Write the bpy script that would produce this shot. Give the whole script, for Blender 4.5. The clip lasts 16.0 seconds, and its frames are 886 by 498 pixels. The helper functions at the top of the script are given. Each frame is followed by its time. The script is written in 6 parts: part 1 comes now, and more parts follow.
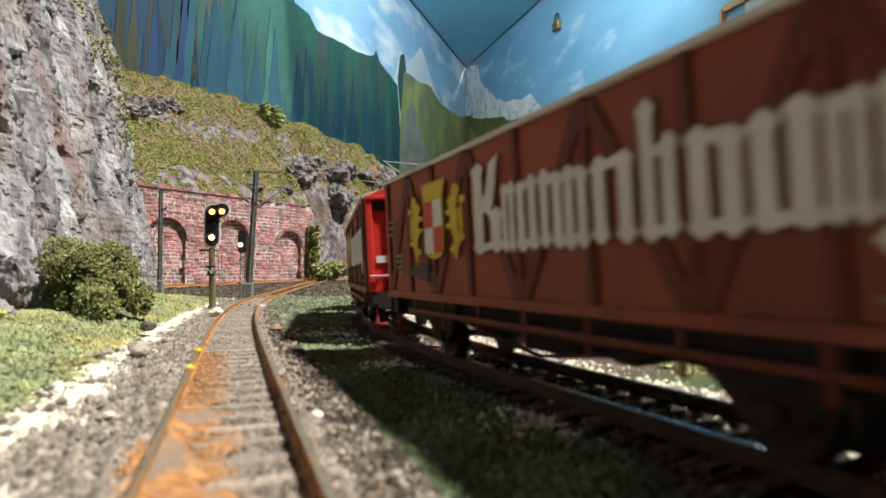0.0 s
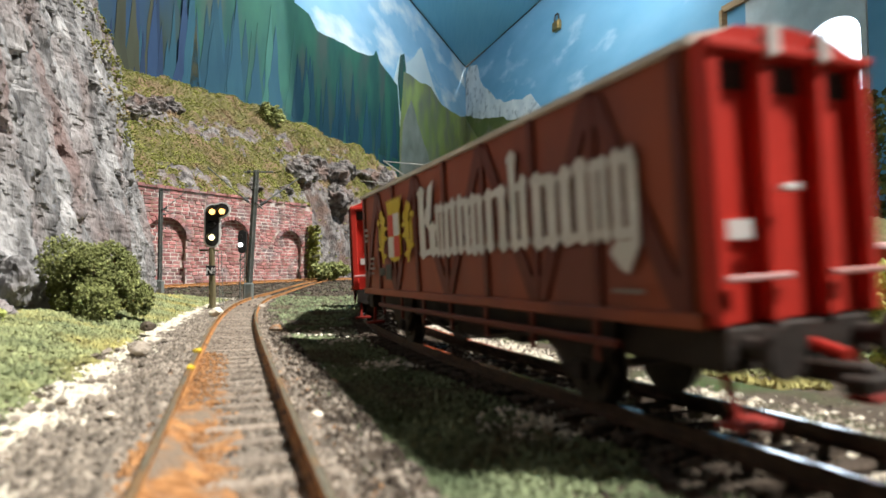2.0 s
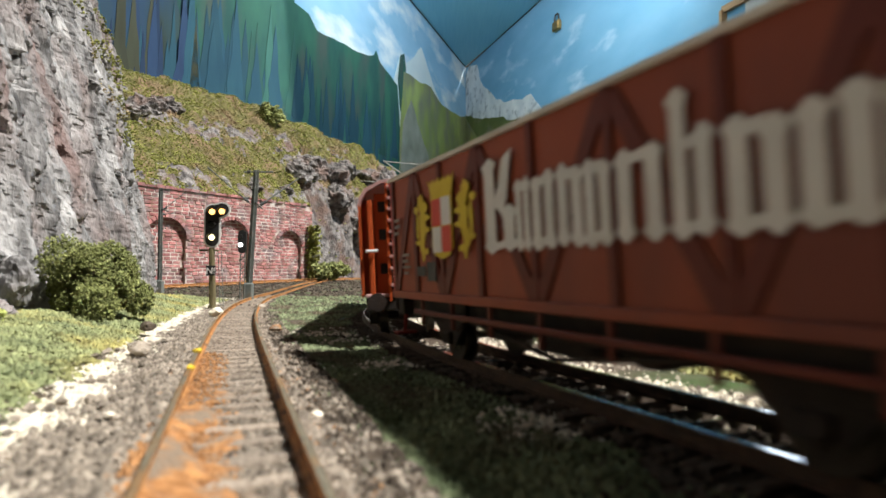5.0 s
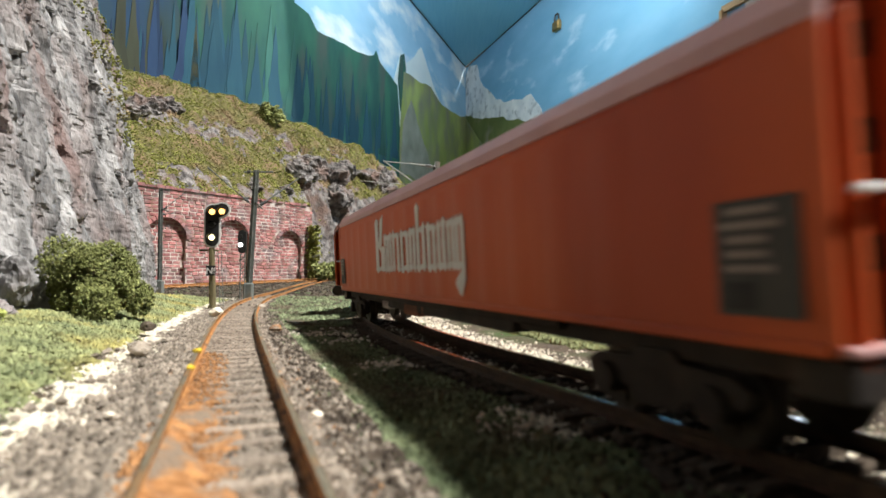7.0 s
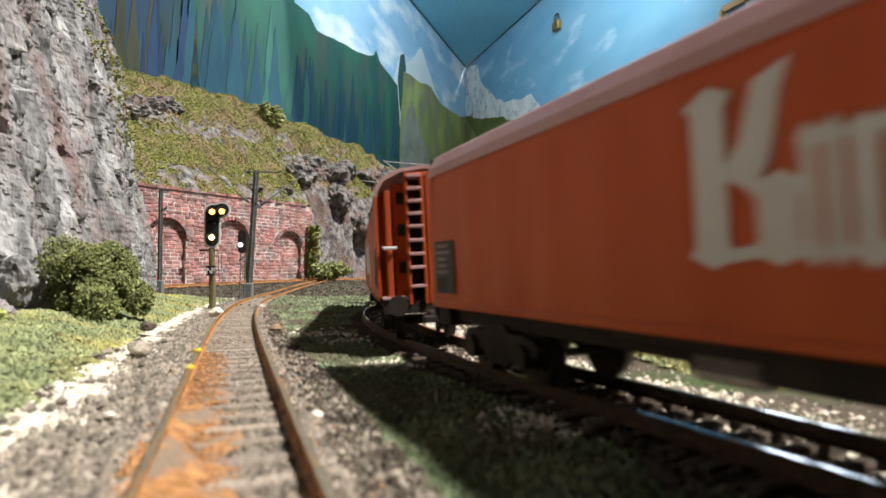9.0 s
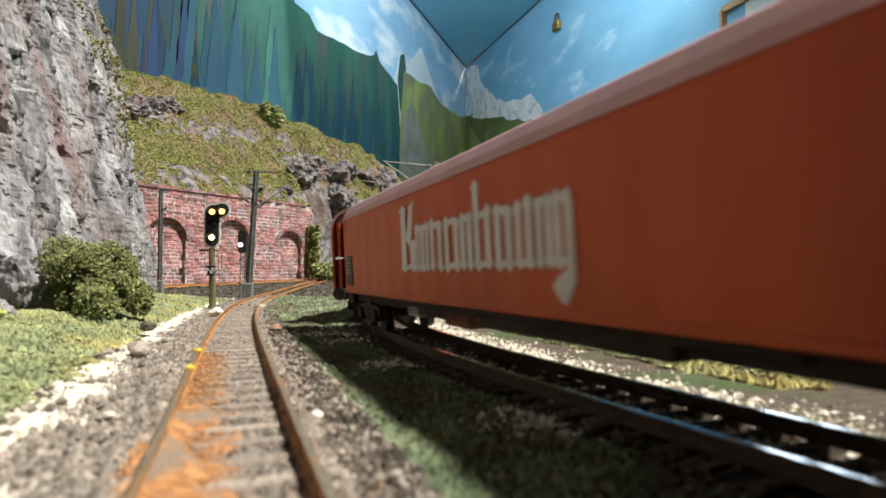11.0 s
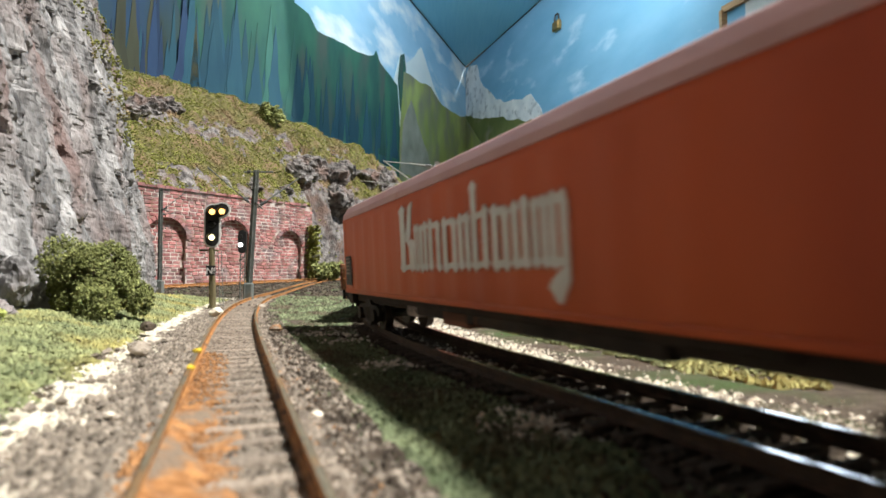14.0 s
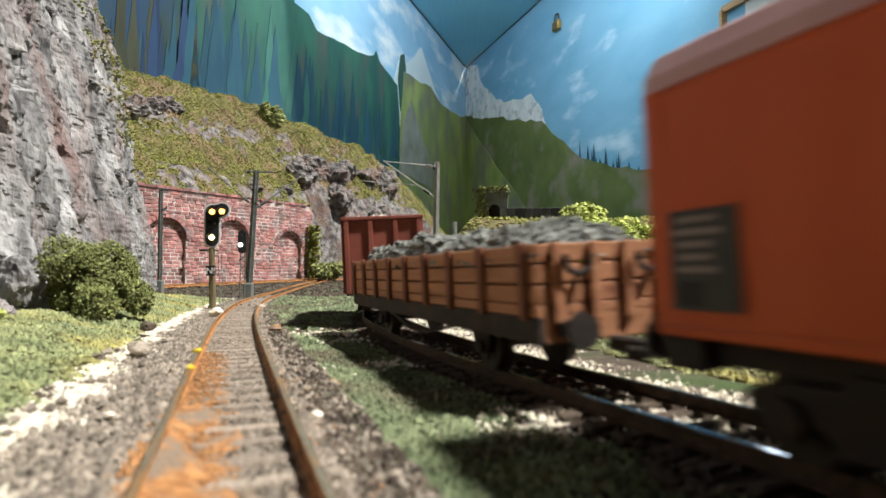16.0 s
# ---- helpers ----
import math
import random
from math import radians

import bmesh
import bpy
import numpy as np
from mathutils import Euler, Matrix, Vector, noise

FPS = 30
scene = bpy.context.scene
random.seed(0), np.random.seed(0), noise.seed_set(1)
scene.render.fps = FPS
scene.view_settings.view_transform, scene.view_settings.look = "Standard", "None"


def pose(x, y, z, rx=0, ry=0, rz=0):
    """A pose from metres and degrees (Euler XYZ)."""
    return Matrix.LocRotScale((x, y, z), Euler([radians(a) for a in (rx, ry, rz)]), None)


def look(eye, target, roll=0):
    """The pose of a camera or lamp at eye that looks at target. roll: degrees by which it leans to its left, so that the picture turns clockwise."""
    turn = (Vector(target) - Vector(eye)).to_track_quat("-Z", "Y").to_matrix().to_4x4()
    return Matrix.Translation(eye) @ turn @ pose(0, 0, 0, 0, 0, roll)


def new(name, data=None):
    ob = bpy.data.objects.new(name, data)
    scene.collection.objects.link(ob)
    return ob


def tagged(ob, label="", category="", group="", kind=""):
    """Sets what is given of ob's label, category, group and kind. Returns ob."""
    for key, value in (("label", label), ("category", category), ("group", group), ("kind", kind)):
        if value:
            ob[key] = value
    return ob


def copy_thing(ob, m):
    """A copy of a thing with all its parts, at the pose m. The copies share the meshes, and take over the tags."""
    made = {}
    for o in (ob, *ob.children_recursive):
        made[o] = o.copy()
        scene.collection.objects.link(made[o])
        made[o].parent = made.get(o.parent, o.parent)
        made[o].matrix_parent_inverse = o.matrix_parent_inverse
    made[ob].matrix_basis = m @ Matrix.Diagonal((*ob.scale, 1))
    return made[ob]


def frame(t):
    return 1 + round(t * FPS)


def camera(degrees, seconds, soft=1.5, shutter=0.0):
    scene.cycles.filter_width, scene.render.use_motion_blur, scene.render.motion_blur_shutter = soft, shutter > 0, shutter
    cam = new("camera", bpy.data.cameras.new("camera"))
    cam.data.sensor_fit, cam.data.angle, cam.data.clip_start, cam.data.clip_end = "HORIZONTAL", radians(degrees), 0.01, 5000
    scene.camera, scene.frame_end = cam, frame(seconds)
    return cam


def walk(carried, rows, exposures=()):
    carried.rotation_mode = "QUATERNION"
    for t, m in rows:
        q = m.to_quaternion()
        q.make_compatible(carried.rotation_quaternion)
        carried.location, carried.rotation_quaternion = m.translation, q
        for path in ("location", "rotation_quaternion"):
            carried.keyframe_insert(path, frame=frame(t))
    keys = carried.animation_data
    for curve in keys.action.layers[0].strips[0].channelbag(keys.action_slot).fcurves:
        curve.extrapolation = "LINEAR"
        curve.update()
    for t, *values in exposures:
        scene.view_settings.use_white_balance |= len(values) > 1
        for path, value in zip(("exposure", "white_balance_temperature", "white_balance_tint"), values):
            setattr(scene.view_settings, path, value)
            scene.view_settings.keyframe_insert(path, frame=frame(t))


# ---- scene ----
# A model railway in 1:87; all lengths below are in centimetres of the model, U turns them into metres.
U = 0.01
EYE_Z = 2.048
cam = camera(75.48, 16.0, soft=1.6, shutter=0.7)
EYE = pose(0, 0, EYE_Z * U, 92.58, 0, 0)
walk(cam, [(0.0, EYE), (16.0, EYE)])
# a small fixed-focus lens, sharp from the signal to the wall
cam.data.dof.use_dof, cam.data.dof.focus_distance, cam.data.dof.aperture_fstop = True, 0.55, 28.0

# ---- light: daylight of the room from the side and behind, soft fill from an added gradient ----
world = bpy.data.worlds.new("fill_gradient")
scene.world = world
world.use_nodes = True
bg = world.node_tree.nodes["Background"]
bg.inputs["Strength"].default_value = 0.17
# added fill gradient: bright at the horizon, dimmed overhead to darken the ground
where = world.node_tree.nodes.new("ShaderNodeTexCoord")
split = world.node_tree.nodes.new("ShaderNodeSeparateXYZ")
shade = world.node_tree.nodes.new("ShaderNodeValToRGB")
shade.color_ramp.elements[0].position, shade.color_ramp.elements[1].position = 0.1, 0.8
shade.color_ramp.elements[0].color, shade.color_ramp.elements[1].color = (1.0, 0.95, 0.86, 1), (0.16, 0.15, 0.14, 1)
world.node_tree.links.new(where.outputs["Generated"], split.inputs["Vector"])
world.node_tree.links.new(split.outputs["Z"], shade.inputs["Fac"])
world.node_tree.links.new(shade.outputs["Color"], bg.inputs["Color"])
sun_data = bpy.data.lights.new("room_lamp", "SUN")
sun_data.energy, sun_data.angle, sun_data.color = 7.6, radians(4), (1.0, 0.96, 0.9)
sun = new("room_lamp", sun_data)
sun.matrix_world = look((0.98, -0.22, 1.62), (0, 0, 0))
scene.view_settings.exposure = 0.0
# unseen fill lamp, added to brighten the painted walls
wall_fill = bpy.data.lights.new("ceiling_lamp", "AREA")
wall_fill.shape, wall_fill.size, wall_fill.size_y, wall_fill.energy, wall_fill.color = "RECTANGLE", 1.2, 0.3, 15.2, (1.0, 0.97, 0.92)
new("ceiling_lamp", wall_fill).matrix_world = look((0.25, 1.75, 1.36), (0.16, 3.9, 0.75))


# ---- mesh helpers ----
def part(name, bm, material, parent=None, label="", kind="", smooth=False):
    """One mesh object from a bmesh in centimetres, under a thing or part."""
    me = bpy.data.meshes.new(name)
    bm.transform(Matrix.Scale(U, 4))
    bm.normal_update()
    bm.to_mesh(me)
    bm.free()
    if smooth:
        me.shade_smooth()
    for m in (material if isinstance(material, (list, tuple)) else [material]):
        me.materials.append(m)
    ob = new(name, me)
    if parent is not None:
        ob.parent = parent
    return tagged(ob, label, kind=kind)


def mesh_part(name, verts, faces, material, parent=None, label="", kind="", smooth=False):
    me = bpy.data.meshes.new(name)
    me.from_pydata([(x * U, y * U, z * U) for x, y, z in verts], [], faces)
    me.update()
    if smooth:
        me.shade_smooth()
    me.materials.append(material)
    ob = new(name, me)
    if parent is not None:
        ob.parent = parent
    return tagged(ob, label, kind=kind)


def thing(name, x, y, z, rz=0, label="", category="", group="", kind=""):
    ob = new(name)
    ob.empty_display_size = 0.01
    ob.matrix_basis = pose(x * U, y * U, z * U, 0, 0, rz)
    return tagged(ob, label, category, group, kind)


def box(bm, x0, x1, y0, y1, z0, z1, bevel=0.0, m=None):
    r = bmesh.ops.create_cube(bm, size=1)["verts"]
    for v in r:
        v.co = Vector((x0 + (v.co.x + .5) * (x1 - x0), y0 + (v.co.y + .5) * (y1 - y0), z0 + (v.co.z + .5) * (z1 - z0)))
    if bevel:
        es = list({e for v in r for e in v.link_edges})
        r2 = bmesh.ops.bevel(bm, geom=es, offset=bevel, segments=1, affect="EDGES", profile=0.5)
        r = list({v for f in r2["faces"] for v in f.verts} | {v for v in r if v.is_valid})
    if m is not None:
        bmesh.ops.transform(bm, matrix=m, verts=r)
    return r


def beam(bm, a, b, w, h=None, bevel=0.0):
    """A bar from a to b, w wide and h high."""
    a, b = Vector(a), Vector(b)
    h = w if h is None else h
    q = (b - a).to_track_quat("X", "Z").to_matrix().to_4x4()
    return box(bm, 0, (b - a).length, -w / 2, w / 2, -h / 2, h / 2, bevel, Matrix.Translation(a) @ q)


def rod(bm, a, b, r0, r1=None, seg=10):
    a, b = Vector(a), Vector(b)
    r1 = r0 if r1 is None else r1
    m = Matrix.Translation((a + b) / 2) @ (b - a).to_track_quat("Z", "Y").to_matrix().to_4x4()
    return bmesh.ops.create_cone(bm, cap_ends=True, segments=seg, radius1=r0, radius2=r1, depth=(b - a).length, matrix=m)["verts"]


def prism(bm, outline, place, depth):
    """A plate with an outline (a, b), laid by place(a, b, d), d from 0 to depth."""
    lo = [bm.verts.new(place(a, b, 0)) for a, b in outline]
    hi = [bm.verts.new(place(a, b, depth)) for a, b in outline]
    n = len(lo)
    bm.faces.new(hi)
    bm.faces.new(lo[::-1])
    for i in range(n):
        bm.faces.new((lo[i], lo[(i + 1) % n], hi[(i + 1) % n], hi[i]))


def smoothstep(x):
    x = min(1.0, max(0.0, x))
    return x * x * (3 - 2 * x)


def lerp_at(x, xs, ys):
    return float(np.interp(x, xs, ys))


def fnoise(x, y, z, octaves=4):
    return noise.fractal(Vector((x, y, z)), 1.0, 2.0, octaves)


# ---- materials ----
def mat(name, c1, c2, scale=2.0, rough=0.8, bump=0.2, c3=None, s3=0.3, t3=0.5, metal=0.0, rand=0.0, island=0.0,
        stretch=(1, 1, 1), spec=0.3, contrast=0.25, detail=6, fine=6.0, deep=0.001):
    """Two colours in a fine grain, a third in larger stains, relief, and a chance shade for each piece."""
    m = bpy.data.materials.new(name)
    m.use_nodes = True
    nt = m.node_tree
    n, l = nt.nodes, nt.links
    b = n["Principled BSDF"]
    tc, mp = n.new("ShaderNodeTexCoord"), n.new("ShaderNodeMapping")
    mp.inputs["Scale"].default_value = [100 * k for k in stretch]
    l.new(tc.outputs["Object"], mp.inputs["Vector"])
    n1 = n.new("ShaderNodeTexNoise")
    n1.inputs["Scale"].default_value, n1.inputs["Detail"].default_value = scale, detail
    l.new(mp.outputs[0], n1.inputs["Vector"])
    r1 = n.new("ShaderNodeValToRGB")
    r1.color_ramp.elements[0].position, r1.color_ramp.elements[1].position = 0.5 - contrast, 0.5 + contrast
    r1.color_ramp.elements[0].color, r1.color_ramp.elements[1].color = (*c1, 1), (*c2, 1)
    l.new(n1.outputs["Fac"], r1.inputs["Fac"])
    out = r1.outputs["Color"]
    if c3:
        n2 = n.new("ShaderNodeTexNoise")
        n2.inputs["Scale"].default_value, n2.inputs["Detail"].default_value = scale * s3, 5
        l.new(mp.outputs[0], n2.inputs["Vector"])
        r2 = n.new("ShaderNodeValToRGB")
        r2.color_ramp.elements[0].position, r2.color_ramp.elements[1].position = t3 - 0.06, t3 + 0.1
        l.new(n2.outputs["Fac"], r2.inputs["Fac"])
        mx = n.new("ShaderNodeMix")
        mx.data_type = "RGBA"
        l.new(r2.outputs["Color"], mx.inputs[0])
        l.new(out, mx.inputs[6])
        mx.inputs[7].default_value = (*c3, 1)
        out = mx.outputs[2]
    if rand or island:
        hs = n.new("ShaderNodeHueSaturation")
        mr = n.new("ShaderNodeMapRange")
        k = rand or island
        mr.inputs["To Min"].default_value, mr.inputs["To Max"].default_value = 1 - k, 1 + k
        src = n.new("ShaderNodeObjectInfo").outputs["Random"] if rand else n.new("ShaderNodeNewGeometry").outputs["Random Per Island"]
        l.new(src, mr.inputs["Value"])
        l.new(mr.outputs[0], hs.inputs["Value"])
        l.new(out, hs.inputs["Color"])
        out = hs.outputs["Color"]
    l.new(out, b.inputs["Base Color"])
    b.inputs["Roughness"].default_value, b.inputs["Metallic"].default_value = rough, metal
    b.inputs["Specular IOR Level"].default_value = spec
    if bump:
        n3 = n.new("ShaderNodeTexNoise")
        n3.inputs["Scale"].default_value, n3.inputs["Detail"].default_value = scale * fine, 4
        l.new(mp.outputs[0], n3.inputs["Vector"])
        bp = n.new("ShaderNodeBump")
        bp.inputs["Strength"].default_value, bp.inputs["Distance"].default_value = bump, deep
        l.new(n3.outputs["Fac"], bp.inputs["Height"])
        l.new(bp.outputs[0], b.inputs["Normal"])
    return m


def glow(name, colour, strength):
    m = bpy.data.materials.new(name)
    m.use_nodes = True
    b = m.node_tree.nodes["Principled BSDF"]
    b.inputs["Base Color"].default_value = (*colour, 1)
    b.inputs["Emission Color"].default_value, b.inputs["Emission Strength"].default_value = (*colour, 1), strength
    return m


M_GROUND = mat("earth", (0.055, 0.043, 0.032), (0.14, 0.11, 0.08), 3.0, 0.95, 0.6, (0.06, 0.10, 0.03), 0.08, 0.56)
M_STONE = mat("ballast_stone", (0.13, 0.11, 0.088), (0.40, 0.345, 0.285), 2.5, 0.9, 0.4, island=0.45)
# colour lowered for the ground in the train's shadow; other brown stones share it
M_EARTH_STONE = mat("earth_stone", (0.04, 0.032, 0.024), (0.12, 0.095, 0.074), 2.5, 0.95, 0.4, island=0.45)
M_WHITE_STONE = mat("pale_gravel", (0.62, 0.56, 0.44), (0.85, 0.80, 0.68), 3.0, 0.9, 0.3, island=0.25)
M_RUST = mat("rusty_rail", (0.30, 0.13, 0.045), (0.52, 0.26, 0.09), 4.0, 0.75, 0.4, (0.14, 0.08, 0.05), 0.3, 0.58, metal=0.1)
M_RUST_DARK = mat("dark_rail", (0.045, 0.032, 0.025), (0.11, 0.07, 0.045), 4.0, 0.8, 0.4, metal=0.1)
M_RAILTOP = mat("worn_steel", (0.17, 0.145, 0.10), (0.33, 0.27, 0.18), 3.0, 0.42, 0.15, (0.42, 0.22, 0.08), 0.2, 0.56, metal=0.5)
M_RAILBRIGHT = mat("polished_steel", (0.26, 0.26, 0.28), (0.40, 0.40, 0.42), 3.0, 0.09, 0.015, (0.10, 0.07, 0.05), 0.15, 0.66, metal=0.95)
M_SLEEPER = mat("sleeper_wood", (0.22, 0.18, 0.145), (0.44, 0.37, 0.30), 4.0, 0.9, 0.5, (0.42, 0.22, 0.09), 0.15, 0.62, rand=0.18, stretch=(3, .4, 3))
# darker copy of the sleeper wood: the train's shade is put into its colour
M_SLEEPER_SHADED = mat("shaded_sleeper_wood", (0.055, 0.04, 0.03), (0.13, 0.10, 0.075), 4.0, 0.9, 0.5, rand=0.18, stretch=(3, .4, 3))
M_BED = mat("gritty_bed", (0.085, 0.07, 0.053), (0.36, 0.305, 0.25), 5.0, 0.95, 0.8, (0.36, 0.19, 0.08), 0.12, 0.60, contrast=.15, fine=3)
M_DRIFT = mat("rust_drift", (0.27, 0.115, 0.04), (0.58, 0.29, 0.115), 4.0, 0.95, 0.9, (0.27, 0.21, 0.155), 0.4, 0.51, contrast=.15, fine=4)
M_SAND = mat("rust_sand", (0.30, 0.14, 0.055), (0.52, 0.28, 0.125), 3.5, 0.95, 0.5, island=0.3)
M_BRICK = mat("red_stone", (0.27, 0.10, 0.10), (0.56, 0.27, 0.255), 1.4, 0.9, 0.35, (0.27, 0.20, 0.20), 0.35, 0.53, rand=0.38)
M_BRICK_ISLAND = mat("red_stone_far", (0.27, 0.10, 0.10), (0.56, 0.27, 0.255), 1.4, 0.9, 0.35, (0.27, 0.20, 0.20), 0.35, 0.53, island=0.38)
M_MORTAR = mat("mortar", (0.52, 0.45, 0.42), (0.78, 0.72, 0.67), 2.0, 0.95, 0.3, (0.30, 0.20, 0.15), 0.2, 0.55)
M_ROCK = mat("painted_rock", (0.07, 0.068, 0.07), (0.50, 0.495, 0.495), 0.9, 0.65, 1.0, (0.22, 0.16, 0.15), 0.25, 0.56, stretch=(1, 1, .3), contrast=0.2, detail=12, fine=4, deep=0.0025)
M_ROCK_FAR = mat("weathered_rock", (0.05, 0.045, 0.045), (0.30, 0.28, 0.27), 0.9, 0.85, 1.0, (0.19, 0.13, 0.11), 0.3, 0.56, contrast=0.14, detail=12, fine=3, deep=0.004)
M_TURF = mat("turf_flock", (0.12, 0.135, 0.035), (0.36, 0.37, 0.10), 0.4, 0.95, 0.6, (0.27, 0.19, 0.12), 0.35, 0.57, island=0.28)
M_BASE_TURF = mat("turf_soil", (0.07, 0.065, 0.03), (0.24, 0.21, 0.085), 1.0, 0.95, 0.8, (0.24, 0.16, 0.10), 0.25, 0.56)
M_GRASS = mat("grass_flock", (0.13, 0.165, 0.085), (0.36, 0.39, 0.19), 0.6, 0.95, 0.5, (0.40, 0.35, 0.12), 0.3, 0.54, island=0.4)
M_MOSS = mat("moss_flock", (0.095, 0.125, 0.067), (0.255, 0.30, 0.17), 0.8, 0.95, 0.5, (0.13, 0.11, 0.075), 0.4, 0.55, island=0.4)
M_LEAF = mat("bush_foam", (0.13, 0.155, 0.055), (0.34, 0.365, 0.14), 1.5, 0.9, 0.4, island=0.5)
M_LEAF_YELLOW = mat("pale_bush_foam", (0.36, 0.43, 0.10), (0.60, 0.66, 0.22), 1.2, 0.9, 0.4, island=0.35)


# ---- ground and the lines of the tracks ----
def rise(y):
    return 1.35 * smoothstep((y - 62) / 55)


def softplus(x, w):
    return w * math.log1p(math.exp(max(-30, min(30, x / w)))) if x / w < 30 else x


def line(start, turn, s0, s1, zero, step=0.25):
    """Points along a track: arc, x, y, heading; start is the place at arc `zero`, turn(s) the heading from +Y to the right."""
    n0, n1 = int((zero - s0) / step), int((s1 - zero) / step)
    fwd, back = [], []
    x, y = start
    for i in range(n1):
        s = zero + i * step
        a = turn(s)
        fwd.append((s, x, y, a))
        x, y = x + math.sin(a) * step, y + math.cos(a) * step
    x, y = start
    for i in range(1, n0):
        s = zero - i * step
        a = turn(s)
        x, y = x - math.sin(a) * step, y - math.cos(a) * step
        back.append((s, x, y, a))
    return back[::-1] + fwd


def train_turn(s):
    a = -0.4704 - 0.0063 * softplus(min(s, 60) - 9.75, 4) - 0.0048 * min(s - 9.75, 0) * (s > -30) + 0.0048 * 39.75 * (s <= -30)
    return a + 0.0195 * softplus(s - 7.0, 3) + 0.024 * softplus(s - 31, 3) - 0.032 * softplus(s - 78, 3)


def own_turn(s):
    return -0.355 + 0.0046 * softplus(s - 24, 6)


TRAIN_LINE = line((6.043, 4.0), train_turn, -140, 230, 0.0)
OWN_LINE = line((-1.95, 5.35), own_turn, -14, 150, 5.6)
TL = np.array(TRAIN_LINE)


def train_at(s):
    return Vector((np.interp(s, TL[:, 0], TL[:, 1]), np.interp(s, TL[:, 0], TL[:, 2]), 0))


OWN = np.array(OWN_LINE)


def beside(pts, off):
    """The line shifted off to the right of its heading."""
    return [(s, x + math.cos(a) * off, y - math.sin(a) * off, a) for s, x, y, a in pts]


def near_line(P, x, y):
    """Distance to a track's centre, with sign (right is positive), and arc."""
    d = (P[:, 1] - x) ** 2 + (P[:, 2] - y) ** 2
    i = int(np.argmin(d))
    s, px, py, a = P[i]
    return (x - px) * math.cos(a) - (y - py) * math.sin(a), s


def ground_z(x, y):
    z = rise(y) - 0.42
    d, _ = near_line(OWN[::4], x, y)
    # the bank left of the own track climbs to the foot of the cliff
    if d < -2.2:
        z += 0.9 * smoothstep((-2.2 - d) / 6.0) * (1 - smoothstep((y - 40) / 25))
    z += 0.10 * smoothstep(y / 6) * fnoise(x * 0.6, y * 0.6, 3) + 0.04 * fnoise(x * 2.1, y * 2.1, 5)
    return z
def build_ground():
    xs = list(np.arange(-138, -62, 6.0)) + list(np.arange(-62, -20, 1.0)) + list(np.arange(-20, 20, 0.45)) + list(np.arange(20, 160, 4.0))
    ys = list(np.arange(-72, -24, 6.0)) + list(np.arange(-24, 50, 0.45)) + list(np.arange(50, 130, 1.5)) + list(np.arange(130, 420, 10.0))
    verts = [(x, y, ground_z(x, y)) for y in ys for x in xs]
    w = len(xs)
    faces = [(j * w + i, j * w + i + 1, (j + 1) * w + i + 1, (j + 1) * w + i) for j in range(len(ys) - 1) for i in range(w - 1)]
    ob = mesh_part("ground", verts, faces, M_GROUND, kind="structure", smooth=True)
    tagged(ob, "brown earth baseboard of a model railway, partly mossed")


build_ground()


# profile of a rail: half breadth, height below the running top
RAIL_PROFILE = [(-0.045, 0), (0.045, 0), (0.05, -0.07), (0.02, -0.09), (0.02, -0.20), (0.10, -0.225), (0.10, -0.25), (-0.10, -0.25), (-0.10, -0.225), (-0.02, -0.20), (-0.02, -0.09), (-0.05, -0.07)]


def rail(pts, track, top, lift=0.0, web=None):
    verts, faces = [], []
    n = len(RAIL_PROFILE)
    for s, x, y, a in pts:
        for p, h in RAIL_PROFILE:
            verts.append((x + math.cos(a) * p, y - math.sin(a) * p, h + rise(y) + lift))
    for i in range(len(pts) - 1):
        for k in range(n):
            faces.append((i * n + k, i * n + (k + 1) % n, (i + 1) * n + (k + 1) % n, (i + 1) * n + k))
    ob = mesh_part("rail", verts, faces, web or M_RUST, track)
    ob.data.materials.append(top)
    for f in ob.data.polygons:
        if f.index % n == 0:
            f.material_index = 1
    return ob


def sleeper_mesh(seed, wood):
    rnd = random.Random(seed)
    bm = bmesh.new()
    box(bm, -1.42, 1.42, -0.13, 0.13, -0.2, 0, 0.03)
    for v in bm.verts:
        v.co += Vector((rnd.uniform(-.03, .03), rnd.uniform(-.015, .015), rnd.uniform(-.015, .01)))
    me = bpy.data.meshes.new("sleeper")
    bm.transform(Matrix.Scale(U, 4))
    bm.to_mesh(me)
    bm.free()
    me.materials.append(wood)
    return me


SLEEPERS = [sleeper_mesh(i, M_SLEEPER) for i in range(5)]
SHADED_SLEEPERS = [sleeper_mesh(i + 5, M_SLEEPER_SHADED) for i in range(5)]


def build_track(label, pts, top, gap=0.66, first=0.0, last=100.0, lift=0.0, web=None, sleepers=SLEEPERS):
    track = thing("railway_track", 0, 0, 0, 0, label, "railway track", kind="structure")
    for side in (-0.87, 0.87):
        rail(beside(pts, side), track, top, lift, web)
    rnd = random.Random(7)
    P = np.array(pts)
    s = first
    while s < last:
        x, y, a = (float(np.interp(s, P[:, 0], P[:, k])) for k in (1, 2, 3))
        ob = new("sleeper", sleepers[rnd.randrange(5)])
        ob.parent = track
        ob.matrix_basis = pose(x * U, y * U, (-0.255 + rise(y) + lift) * U, 0, 0, math.degrees(-a) + rnd.uniform(-1.5, 1.5))
        s += gap
    return track


